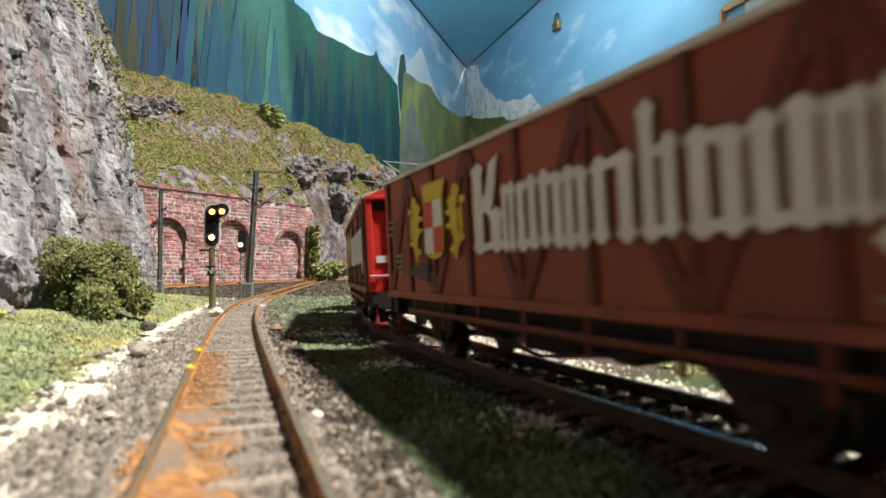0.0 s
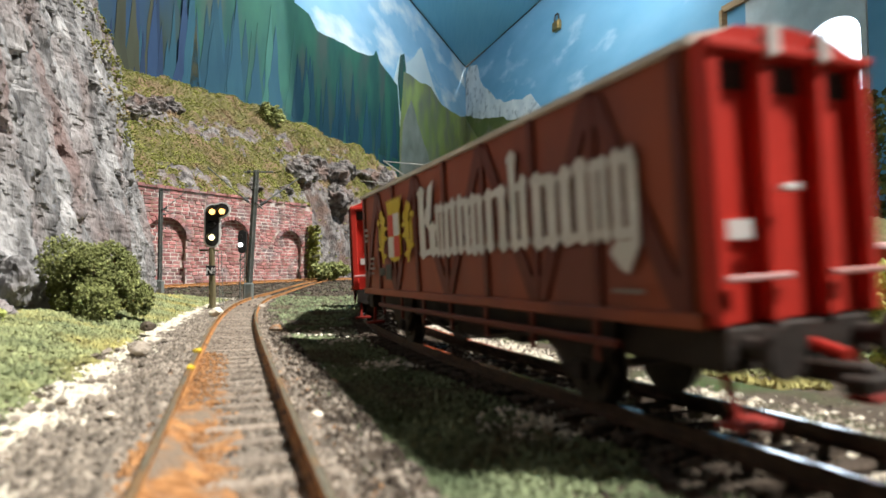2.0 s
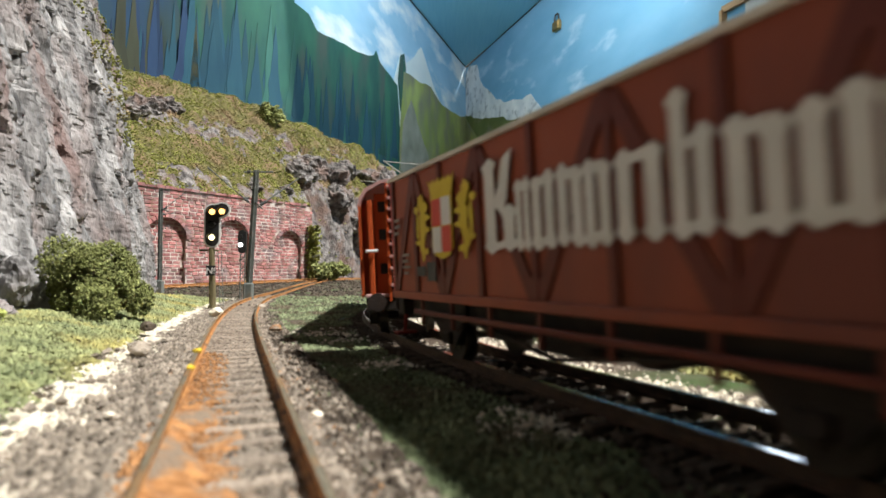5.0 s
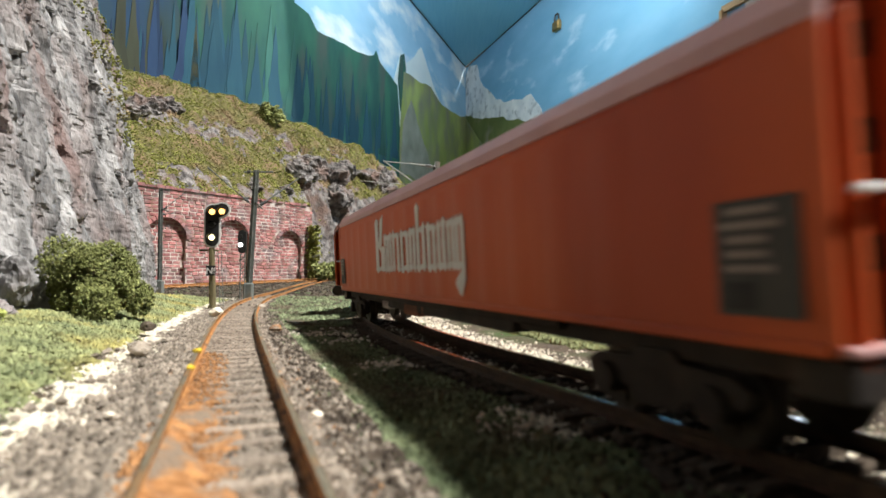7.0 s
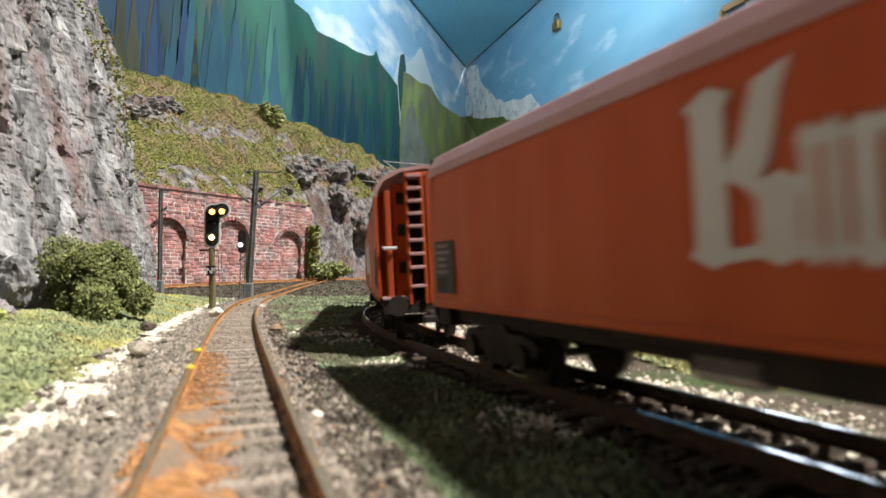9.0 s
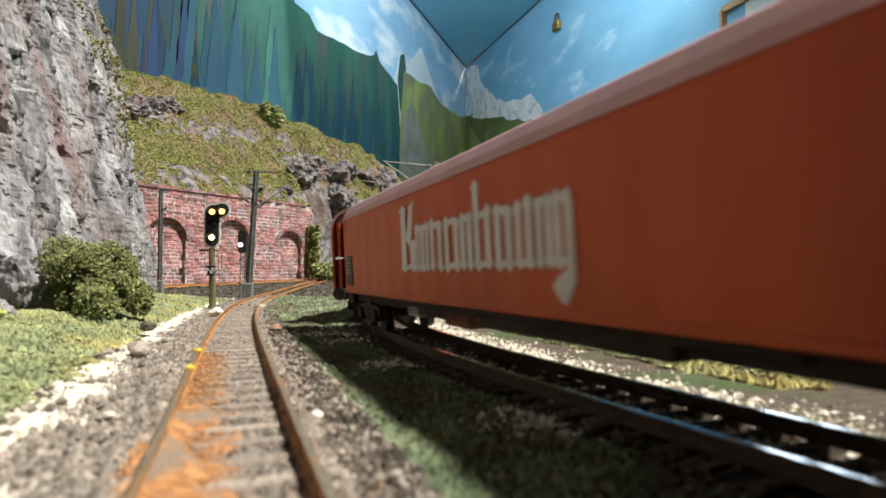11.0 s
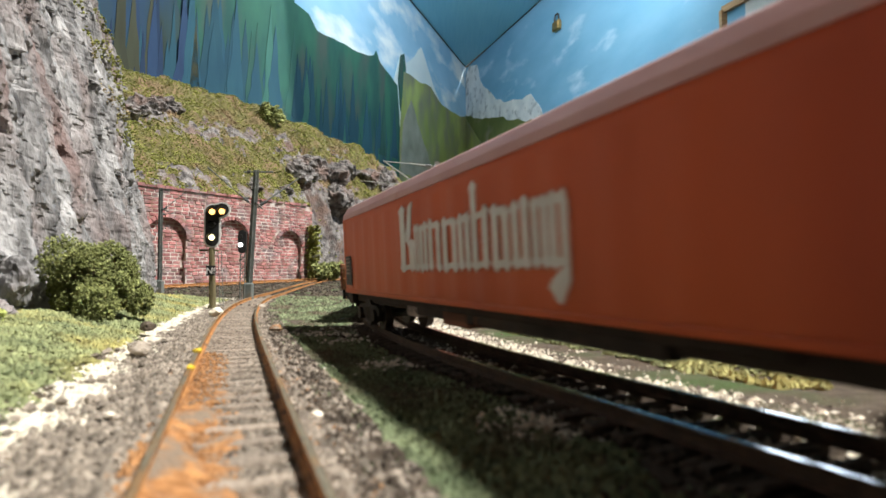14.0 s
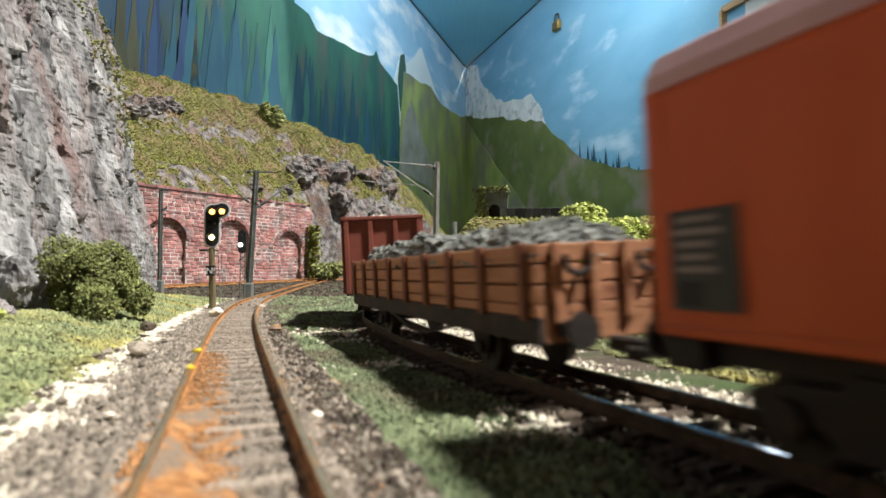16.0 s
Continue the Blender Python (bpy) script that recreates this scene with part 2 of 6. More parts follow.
OWN_NEAR = [p for p in OWN_LINE if p[0] > -10][::2]
build_track("single track with rusty rails on weathered sleepers", OWN_NEAR, M_RAILTOP, 0.80, -2, 62)
TRAIN_NEAR = [p for p in TRAIN_LINE if -26 < p[0] < 150][::2]
build_track("track with shiny worn rails under the goods train", TRAIN_NEAR, M_RAILBRIGHT, 0.70, -24, 60, 0.0, M_RUST_DARK, SHADED_SLEEPERS)


def strip(name, pts, offs, heights, amp, material, label, seed, fade=None):
    """A bed along a track: offsets across it with their heights, roughened."""
    verts, n = [], len(offs)
    for s, x, y, a in pts:
        for o, h in zip(offs, heights):
            o2 = o + .12 * fnoise(s * .8, o, seed)
            px, py = x + math.cos(a) * o2, y - math.sin(a) * o2
            if fade:
                h -= .35 * smoothstep((s - fade + 4.5 + 3 * fnoise(s * .9, o * 2, 3)) / 4.0)
            verts.append((px, py, h + rise(py) + amp * fnoise(px * 2.2, py * 2.2, seed, 5)))
    faces = [(i * n + k, i * n + k + 1, (i + 1) * n + k + 1, (i + 1) * n + k) for i in range(len(pts) - 1) for k in range(n - 1)]
    ob = mesh_part(name, verts, [f[::-1] for f in faces], material, kind="structure", smooth=True)
    return tagged(ob, label)


strip("ballast_bed", [p for p in OWN_LINE if -9 < p[0] < 70][::1], [-2.7, -2.2, -1.7, -1.3, -1.0, -.75, -.5, -.25, 0, .25, .5, .75, 1.0, 1.3, 1.7, 2.2, 2.7],
      [-.52, -.40, -.33, -.30, -.29, -.31, -.32, -.325, -.33, -.325, -.32, -.31, -.29, -.30, -.33, -.40, -.52], .07, M_BED, "brown gritty ballast bed of the rusty track", 4)
strip("rust_drift", [p for p in OWN_LINE if -2 < p[0] < 14.5][::1], [-.84, -.74, -.6, -.45, -.3, -.1, .1, .3], [-.11, -.14, -.18, -.22, -.25, -.28, -.32, -.42], .12, M_DRIFT, "orange rust drifted against the rail", 9, 14.5)
# ---- loose stones, flock and foliage as joined small pieces ----
OCTA = [(1, 0, 0), (-1, 0, 0), (0, 1, 0), (0, -1, 0), (0, 0, 1), (0, 0, -1)]
OCTA_F = [(0, 2, 4), (2, 1, 4), (1, 3, 4), (3, 0, 4), (2, 0, 5), (1, 2, 5), (3, 1, 5), (0, 3, 5)]


def scatter(name, spots, material, label, seed=1, flat=0.7, rough=0.45, category="", parent=None):
    """Uneven little lumps at the spots (x, y, z, r), joined."""
    rnd = random.Random(seed)
    verts, faces = [], []
    for x, y, z, r in spots:
        a = rnd.uniform(0, 6.28)
        ca, sa = math.cos(a), math.sin(a)
        b = len(verts)
        for vx, vy, vz in OCTA:
            k = r * rnd.uniform(1 - rough, 1 + rough)
            px, py = vx * k, vy * k
            verts.append((x + px * ca - py * sa + rnd.uniform(-.2, .2) * r, y + px * sa + py * ca, z + vz * k * flat + rnd.uniform(-.3, .3) * r))
        faces += [(b + i, b + j, b + k2) for i, j, k2 in OCTA_F]
    ob = mesh_part(name, verts, faces, material, parent)
    return tagged(ob, label, category, kind="stuff" if parent is None or "gravel" in name else "")


def leaf_cloud(name, spots, material, parent, seed=1, label=""):
    """Small folded leaf flakes, two triangles each, turned at random."""
    rnd = random.Random(seed)
    verts, faces = [], []
    for x, y, z, r in spots:
        d = Vector((rnd.gauss(0, 1), rnd.gauss(0, 1), rnd.gauss(0, 1))).normalized()
        e = d.orthogonal().normalized()
        g = d.cross(e)
        c = Vector((x, y, z))
        b = len(verts)
        for v in (c - e * r, c + g * r * .7 + d * r * .3, c + e * r, c - g * r * .7 + d * r * .3):
            verts.append(tuple(v))
        faces += [(b, b + 1, b + 2), (b, b + 2, b + 3)]
    return mesh_part(name, verts, faces, material, parent, label)


def own_at(s):
    return tuple(float(np.interp(s, OWN[:, 0], OWN[:, k])) for k in (0, 1, 2, 3))


def build_ballast():
    rnd = random.Random(3)
    own, sand, white, moss, grass, pale, grey, brown_grit = [], [], [], [], [], [], [], []
    while len(own) < 30000:
        s = -1 + 58 * rnd.random() ** 1.7
        _, x, y, a = own_at(s)
        d = rnd.uniform(-2.9, 2.1)
        if abs(abs(d) - 0.87) < 0.13:
            continue
        px, py = x + math.cos(a) * d, y - math.sin(a) * d
        inside = abs(d) < .8
        z = rise(py) + (-0.315 if inside else -0.28 - 0.07 * max(0, abs(d) - 1.2)) + rnd.uniform(-.03, .05)
        r = rnd.uniform(.02, .055) if inside else rnd.uniform(.03, .095)
        if inside and rnd.random() < .25:
            continue
        if d > 1.25 and rnd.random() < .6:
            brown_grit.append((px, py, z, r))
            continue
        (sand if d > -1.2 and d < 0.1 and rnd.random() < .75 * (1 - smoothstep((s - 7) / 5)) else own).append((px, py, z, r))
    # rusty grains that bury the sleepers beside the near rail
    while len(sand) < 6500:
        s = -1 + 19 * rnd.random() ** 1.5
        _, x, y, a = own_at(s)
        d = -.78 + .7 * rnd.random() ** 1.4
        sand.append((x + math.cos(a) * d, y - math.sin(a) * d, -0.20 - .14 * (d + .72) + rnd.uniform(-.03, .02), rnd.uniform(.015, .04)))
    # rust washed off the outer side of the other rail
    for _ in range(1500):
        s = -1 + 20 * rnd.random() ** 1.3
        _, x, y, a = own_at(s)
        d = 1.0 + .55 * rnd.random() ** 1.6
        if fnoise(s * .5, d, 6) > -.1:
            sand.append((x + math.cos(a) * d, y - math.sin(a) * d, -0.27 + rnd.uniform(-.02, .02), rnd.uniform(.015, .045)))
    far = []
    for _ in range(5200):
        px, py = rnd.uniform(-42, -2), rnd.uniform(42, 108)
        if near_line(OWN[::4], px, py)[0] < -2.2 and py < 60:
            continue
        far.append((px, py, ground_z(px, py) + .05, rnd.uniform(.1, .32)))
    scatter("far_stones", far, M_EARTH_STONE, "brown stony ground before the wall", 19, .6)
    scatter("ballast", own, M_STONE, "grey-brown ballast stones round the rusty track", 5, .8)
    scatter("brown_grit", brown_grit, M_EARTH_STONE, "dark brown grit on the shoulder of the ballast", 25, .8)
    scatter("rust_sand", sand, M_SAND, "orange rusty grit along the rail", 6, .7)
    while len(white) < 18000:
        s = -1 + 52 * rnd.random() ** 1.4
        _, x, y, a = own_at(s)
        d = -2.9 + rnd.gauss(0, .27 + .16 * (1 - smoothstep((s - 6) / 10))) + .5 * fnoise(s * .4, 0, 9)
        px, py = x + math.cos(a) * d, y - math.sin(a) * d
        white.append((px, py, ground_z(px, py) + .06, rnd.uniform(.025, .07)))
    for _ in range(700):
        px, py = rnd.uniform(-24, -15), rnd.uniform(40, 60)
        if near_line(OWN[::4], px, py)[0] < -2.3:
            white.append((px, py, ground_z(px, py) + .03, rnd.uniform(.05, .12)))
    scatter("pale_gravel", white, M_WHITE_STONE, "strip of cream gravel beside the grass", 7, .6)
    for _ in range(420):
        px, py = rnd.uniform(-11, -3), rnd.uniform(6, 30)
        d = near_line(OWN[::4], px, py)[0]
        if -3.6 < d < -1.9:
            grey.append((px, py, ground_z(px, py) + .12, rnd.uniform(.06, .16)))
    scatter("loose_stones", grey, M_STONE, "larger loose grey stones on the verge", 8, .7)
    while len(grass) < 34000:
        y = 5 + 50 * rnd.random() ** 1.5
        x = rnd.uniform(-40, -3)
        if x < -0.79 * y - 2.5:
            continue
        d = near_line(OWN[::4], x, y)[0]
        if d > -3.25 - .45 * rnd.random() + .5 * fnoise(x * .7, y * .7, 4) or d < -16:
            continue
        grass.append((x, y, ground_z(x, y) + rnd.uniform(0, .1), rnd.uniform(.025, .075) * (1 + y / 40)))
    scatter("grass", grass, M_GRASS, "green and yellow grass flock on the bank", 9, 1.0)
    while len(moss) < 22000:
        s = rnd.uniform(1, 62)
        _, x, y, a = own_at(s)
        d = 1.55 + (6.5 if s < 30 else 20) * rnd.random() ** 1.5
        px, py = x + math.cos(a) * d, y - math.sin(a) * d
        t = near_line(TL[::4], px, py)[0]
        if abs(t) < 1.5 or t > 0 or fnoise(px * .5, py * .5, 7) < -.16 + .12 * rnd.random():
            continue
        moss.append((px, py, ground_z(px, py) + rnd.uniform(-.02, .05), rnd.uniform(.04, .1) * (1 + max(0, s - 20) / 18)))
    while len(moss) < 40000:
        s = 1 + 19 * rnd.random()
        _, x, y, a = own_at(s)
        d = 1.9 + .25 * fnoise(s * .6, 1, 2) + 3.4 * rnd.random() ** 1.3
        px, py = x + math.cos(a) * d, y - math.sin(a) * d
        t = near_line(TL[::4], px, py)[0]
        if t > -1.9 - .5 * fnoise(px, py, 3) or rnd.random() < .5 * smoothstep(-4 * fnoise(px * .8, py * .8, 7)):
            continue
        moss.append((px, py, ground_z(px, py) + rnd.uniform(-.01, .05), rnd.uniform(.03, .075)))
    scatter("moss", moss, M_MOSS, "dark green moss flock between the tracks", 10, .8)
    while len(pale) < 12500:
        s = rnd.uniform(-6, 34)
        i = int(np.argmin(abs(TL[:, 0] - s)))
        _, x, y, a = TL[i]
        d = rnd.choice([rnd.uniform(-.6, .6), rnd.uniform(1.05, 3.4), rnd.uniform(1.05, 3.4), rnd.uniform(2.5, 6)])
        px, py = x + math.cos(a) * d, y - math.sin(a) * d
        pale.append((px, py, -0.34 - .04 * abs(d) + rnd.uniform(-.03, .04) + .1 * (d < -1), rnd.uniform(.04, .11)))
    verge = []
    while len(verge) < 7000:
        s = rnd.uniform(-8, 40)
        i = int(np.argmin(abs(TL[:, 0] - s)))
        _, x, y, a = TL[i]
        d = 4.6 + 10 * rnd.random() ** 1.6
        px, py = x + math.cos(a) * d, y - math.sin(a) * d
        if fnoise(px * .4, py * .4, 2) > -.15:
            verge.append((px, py, ground_z(px, py) + rnd.uniform(0, .08), rnd.uniform(.05, .14)))
    scatter("verge_grass", verge, M_GRASS, "green and yellow grass flock behind the train", 22, 1.0)
    # stones on the train's shadow side, with that shade put into their colour
    dark = []
    for _ in range(5200):
        i = int(np.argmin(abs(TL[:, 0] - rnd.uniform(-6, 30))))
        _, x, y, a = TL[i]
        d = -1.05 - 2.2 * rnd.random() ** 2
        px, py = x + math.cos(a) * d, y - math.sin(a) * d
        if near_line(OWN[::4], px, py)[0] > 1.8:
            dark.append((px, py, ground_z(px, py) + .08 * (d > -1.6) + .01, rnd.uniform(.03, .09)))
    scatter("track_edge_stones", dark, M_EARTH_STONE, "brown stones along the train's track, darkened for its shadow", 17, .7)
    patch = []
    for cx, cy, sx, sy, k in ((1.7, 9.6, .55, .5, 260), (-1.5, 15.5, .5, .5, 130), (-4.6, 24.0, .9, .7, 300), (-3.2, 21.0, .8, .4, 160)):
        for _ in range(k):
            px, py = rnd.gauss(cx, sx), rnd.gauss(cy, sy)
            patch.append((px, py, ground_z(px, py) + .05, rnd.uniform(.03, .1)))
    scatter("spilt_gravel", patch, M_WHITE_STONE, "spilt pale gravel between the tracks", 18, .7)
    scatter("track_stones", [p for i, p in enumerate(pale) if i % 3], M_WHITE_STONE, "pale limestone ballast under the train", 11, .75)
    scatter("dark_stones", [p for i, p in enumerate(pale) if i % 3 == 0], M_STONE, "brown ballast stones under the train", 12, .75)


build_ballast()


# ---- the cliff, the hillside and the retaining wall ----
CLIFF_X, CLIFF_Y = [-16.0, -16.4, -18.2, -20.7, -23.8, -26.9, -29.8, -38, -50, -62], [-14, 8, 23, 31, 40, 52, 58, 63, 70, 76]


def build_cliff():
    n, h = 440, 380
    verts = []
    run_u, last = 0.0, None
    for i in range(n):
        t = 0.6 + 6.9 * (i / (n - 1))
        bx, by = lerp_at(t, range(10), CLIFF_X), lerp_at(t, range(10), CLIFF_Y)
        if last:
            run_u += math.hypot(bx - last[0], by - last[1])
        last = (bx, by)
        ax, ay = lerp_at(t + .3, range(10), CLIFF_X) - lerp_at(t - .3, range(10), CLIFF_X), lerp_at(t + .3, range(10), CLIFF_Y) - lerp_at(t - .3, range(10), CLIFF_Y)
        k = math.hypot(ax, ay)
        nx, ny = ay / k, -ax / k
        near = .4 + .6 * smoothstep(by / 48)
        u = run_u
        for j in range(h):
            z = -1 + 46 * (j / (h - 1)) ** 1.25
            big = noise.fractal(Vector((u * .10, 3, z * .05)), 1, 2, 3) * 1.7
            folds = 1 - 2 * abs(noise.fractal(Vector((u * .22, 9, z * .09)), .9, 2.1, 4))
            drips = noise.fractal(Vector((u * .9, 5, z * .10)), .7, 2.2, 5)
            scabs = noise.fractal(Vector((u * .55, 2, z * .16)), .65, 2.1, 5)
            grit = noise.fractal(Vector((u * 3.0, 1, z * 1.6)), .6, 2, 3)
            pits = noise.noise(Vector((u * .34, 7, z * .27)))
            d = (big + folds * .55 + drips * .42 + scabs * .26 + grit * .13) * near
            if scabs > .12:
                d += .20 * near * smoothstep((scabs - .12) / .05)
            if scabs < -.2:
                d -= .18 * near * smoothstep((-.2 - scabs) / .05)
            if pits > .42:
                d -= min(1.0, (pits - .42) * 22) * 2.2 * near
            lean = -.17 * z - .002 * z * z
            verts.append((bx + nx * (d + lean), by + ny * (d + lean), z))
    faces = [(i * h + j, i * h + j + 1, (i + 1) * h + j + 1, (i + 1) * h + j) for i in range(n - 1) for j in range(h - 1)]
    ob = mesh_part("cliff", verts, [f[::-1] for f in faces], M_ROCK, smooth=False)
    tagged(ob, "tall grey and pinkish plaster cliff with deep holes", "cliff")
    rnd = random.Random(4)
    spots = []
    # yellow flock along the upper edge
    while len(spots) < 2600:
        t = rnd.uniform(4.7, 5.7)
        z = rnd.uniform(12, 34)
        i = int((t - .6) / 6.9 * (n - 1))
        j = int((h - 1) * ((z + 1) / 46) ** .8)
        x, y, zz = verts[i * h + j]
        if fnoise(x * .3, z * .25, 3) < .02:
            continue
        spots.append((x + rnd.uniform(-.2, .3), y + rnd.uniform(-.3, .1), zz + rnd.uniform(-.2, .2), rnd.uniform(.06, .16)))
    scatter("cliff_moss", spots, M_TURF, "yellow lichen flock on the edge of the cliff", 3, .8, category="")


build_cliff()

WALL_X, WALL_Y, WALL_A = -45.2, 84.0, (0.573, 0.819)


def wall_point(a, d, z):
    """a along the retaining wall, d behind its face, z up."""
    return Vector((WALL_X + WALL_A[0] * a - WALL_A[1] * d, WALL_Y + WALL_A[1] * a + WALL_A[0] * d, z))


def hill_z(a, d):
    crest_d = lerp_at(a, [-10, 12, 46, 62, 73, 90, 110], [36, 31.5, 23.5, 17.5, 12, 9, 9])
    crest_z = lerp_at(a, [-10, 12, 46, 62, 73, 84, 96, 112], [46, 43.5, 40, 36, 30, 20, 10, 3])
    foot = lerp_at(a, [33.5, 36, 60, 80, 96, 112], [15.6, 19, 17, 13, 6, 2])
    if a < 34:
        foot = 15.6
    f = min(1.0, max(0, d - .2) / crest_d)
    if a < 34:
        z = foot + (crest_z - foot) * f ** .9
    else:
        steep = smoothstep(d / 4.0)
        z = rise(100) - 1 + (foot - rise(100) + 1) * steep + (crest_z - foot) * max(0, (d - 3) / (crest_d - 3 + 1e-6)) ** .9 if d < crest_d else crest_z
    if d > crest_d:
        z = crest_z - .25 * (d - crest_d)
    return z


def build_hill():
    nA, nD = 300, 130
    verts, z_of = [], {}
    for i in range(nA):
        a = -16 + 128 * i / (nA - 1)
        for j in range(nD):
            d = 0.1 + 40 * (j / (nD - 1)) ** 1.25
            z = hill_z(a, d)
            rock = smoothstep((fnoise(a * .07, d * .1, 1) - .02) / .3)
            bump = 1.6 * fnoise(a * .12, d * .2, z * .1, 5) + (.5 + .8 * rock) * fnoise(a * .5, d * .5, z * .35, 5)
            amt = smoothstep((d - .1) / 2.5)
            p = wall_point(a, d + (0 if a < 34 else -1.1 * amt * fnoise(a * .3, z * .15, 8, 5)), z + bump * amt)
            verts.append(tuple(p))
    faces = [(i * nD + j, (i + 1) * nD + j, (i + 1) * nD + j + 1, i * nD + j + 1) for i in range(nA - 1) for j in range(nD - 1)]
    ob = mesh_part("hillside", verts, faces, M_BASE_TURF, smooth=True)
    tagged(ob, "steep hillside of grey rock and yellow-green turf", "hillside")
    ob.data.materials.append(M_ROCK_FAR)
    rnd = random.Random(12)
    spots = []
    for f in ob.data.polygons:
        i, j = f.index // (nD - 1), f.index % (nD - 1)
        a, d = -16 + 128 * i / (nA - 1), 0.1 + 40 * (j / (nD - 1)) ** 1.25
        r = fnoise(a * .09, d * .11, 1) + .5 * fnoise(a * .3, d * .3, 6)
        cliffy = f.normal.z < .5
        face = a > 34 and d < 5 + 3 * fnoise(a * .1, 1, 1)
        ledge = a < 34 and d < 3.2 + 1.5 * fnoise(a * .25, 3, 3) and fnoise(a * .5, d * .6, 4) > .02
        if face or ledge or (cliffy and r > .24) or r > .52:
            f.material_index = 1
            if rnd.random() < .9:
                continue
        x, y, z = (c / U for c in f.center)
        for _ in range(3):
            spots.append((x + rnd.uniform(-.4, .4), y + rnd.uniform(-.4, .4), z + rnd.uniform(-.05, .2), rnd.uniform(.08, .21)))
    scatter("hill_grass", spots, M_TURF, "yellow-green turf tufts on the hillside", 13, .8)


build_hill()


def outcrop(parent, x, y, z, r, flat, seed, material):
    """A jagged rock bedded in the slope."""
    bm = bmesh.new()
    bmesh.ops.create_icosphere(bm, subdivisions=4, radius=1)
    for v in bm.verts:
        p = v.co.copy()
        k = 1 + .5 * noise.fractal(p * 1.1 + Vector((seed, 0, 0)), .9, 2.2, 5) + .22 * abs(noise.fractal(p * 3.2 + Vector((0, seed, 0)), .7, 2.2, 4))
        v.co = Vector((p.x * r * k, p.y * r * k * .8, p.z * r * k * flat)) + Vector((x, y, z))
    return part("rock_outcrop", bm, material, parent, smooth=False)


hill = bpy.data.objects["hillside"]
for k, (a, d, r, f) in enumerate(((9, 18, 3.6, .7), (14, 20, 3.0, .6), (5, 15, 2.6, .6), (36, 6, 3.2, .8), (41, 9, 3.6, .8), (47, 8, 3.4, .9), (52, 10, 3.0, .8), (44, 3.5, 3.2, 1.1), (58, 9, 3.0, .9), (64, 8, 3.4, .9), (68, 11, 2.6, .9), (50, 2.5, 3.0, 1.2), (57, 3, 3.2, 1.2), (29, 2.5, 1.6, .5), (22, 2.2, 1.5, .5))):
    p = wall_point(a, d, hill_z(a, d) - r * f * .25)
    outcrop(hill, p.x, p.y, p.z, r, f, 3.7 * k + 1, M_ROCK_FAR)
knob = bpy.data.objects["cliff"]
for k, (x, y, z, r, f) in enumerate(((-17.6, 23.5, 1.9, .75, 1.2), (-17.9, 25.0, .8, .9, 1.0), (-17.0, 21.6, .5, .7, .8))):
    outcrop(knob, x, y, z, r, f, 5.1 * k + 2, M_ROCK)


def arch_top(a, c, half, spring):
    """Height of an arch at a, or None outside it."""
    x = (a - c) / half
    return None if abs(x) >= 1 else spring + half * math.sqrt(1 - x * x)


ARCHES = [(4.7, 3.3, 7.6), (16.4, 3.2, 8.2), (28.6, 2.9, 7.4)]
COURSE, BRICK = 0.60, 1.22


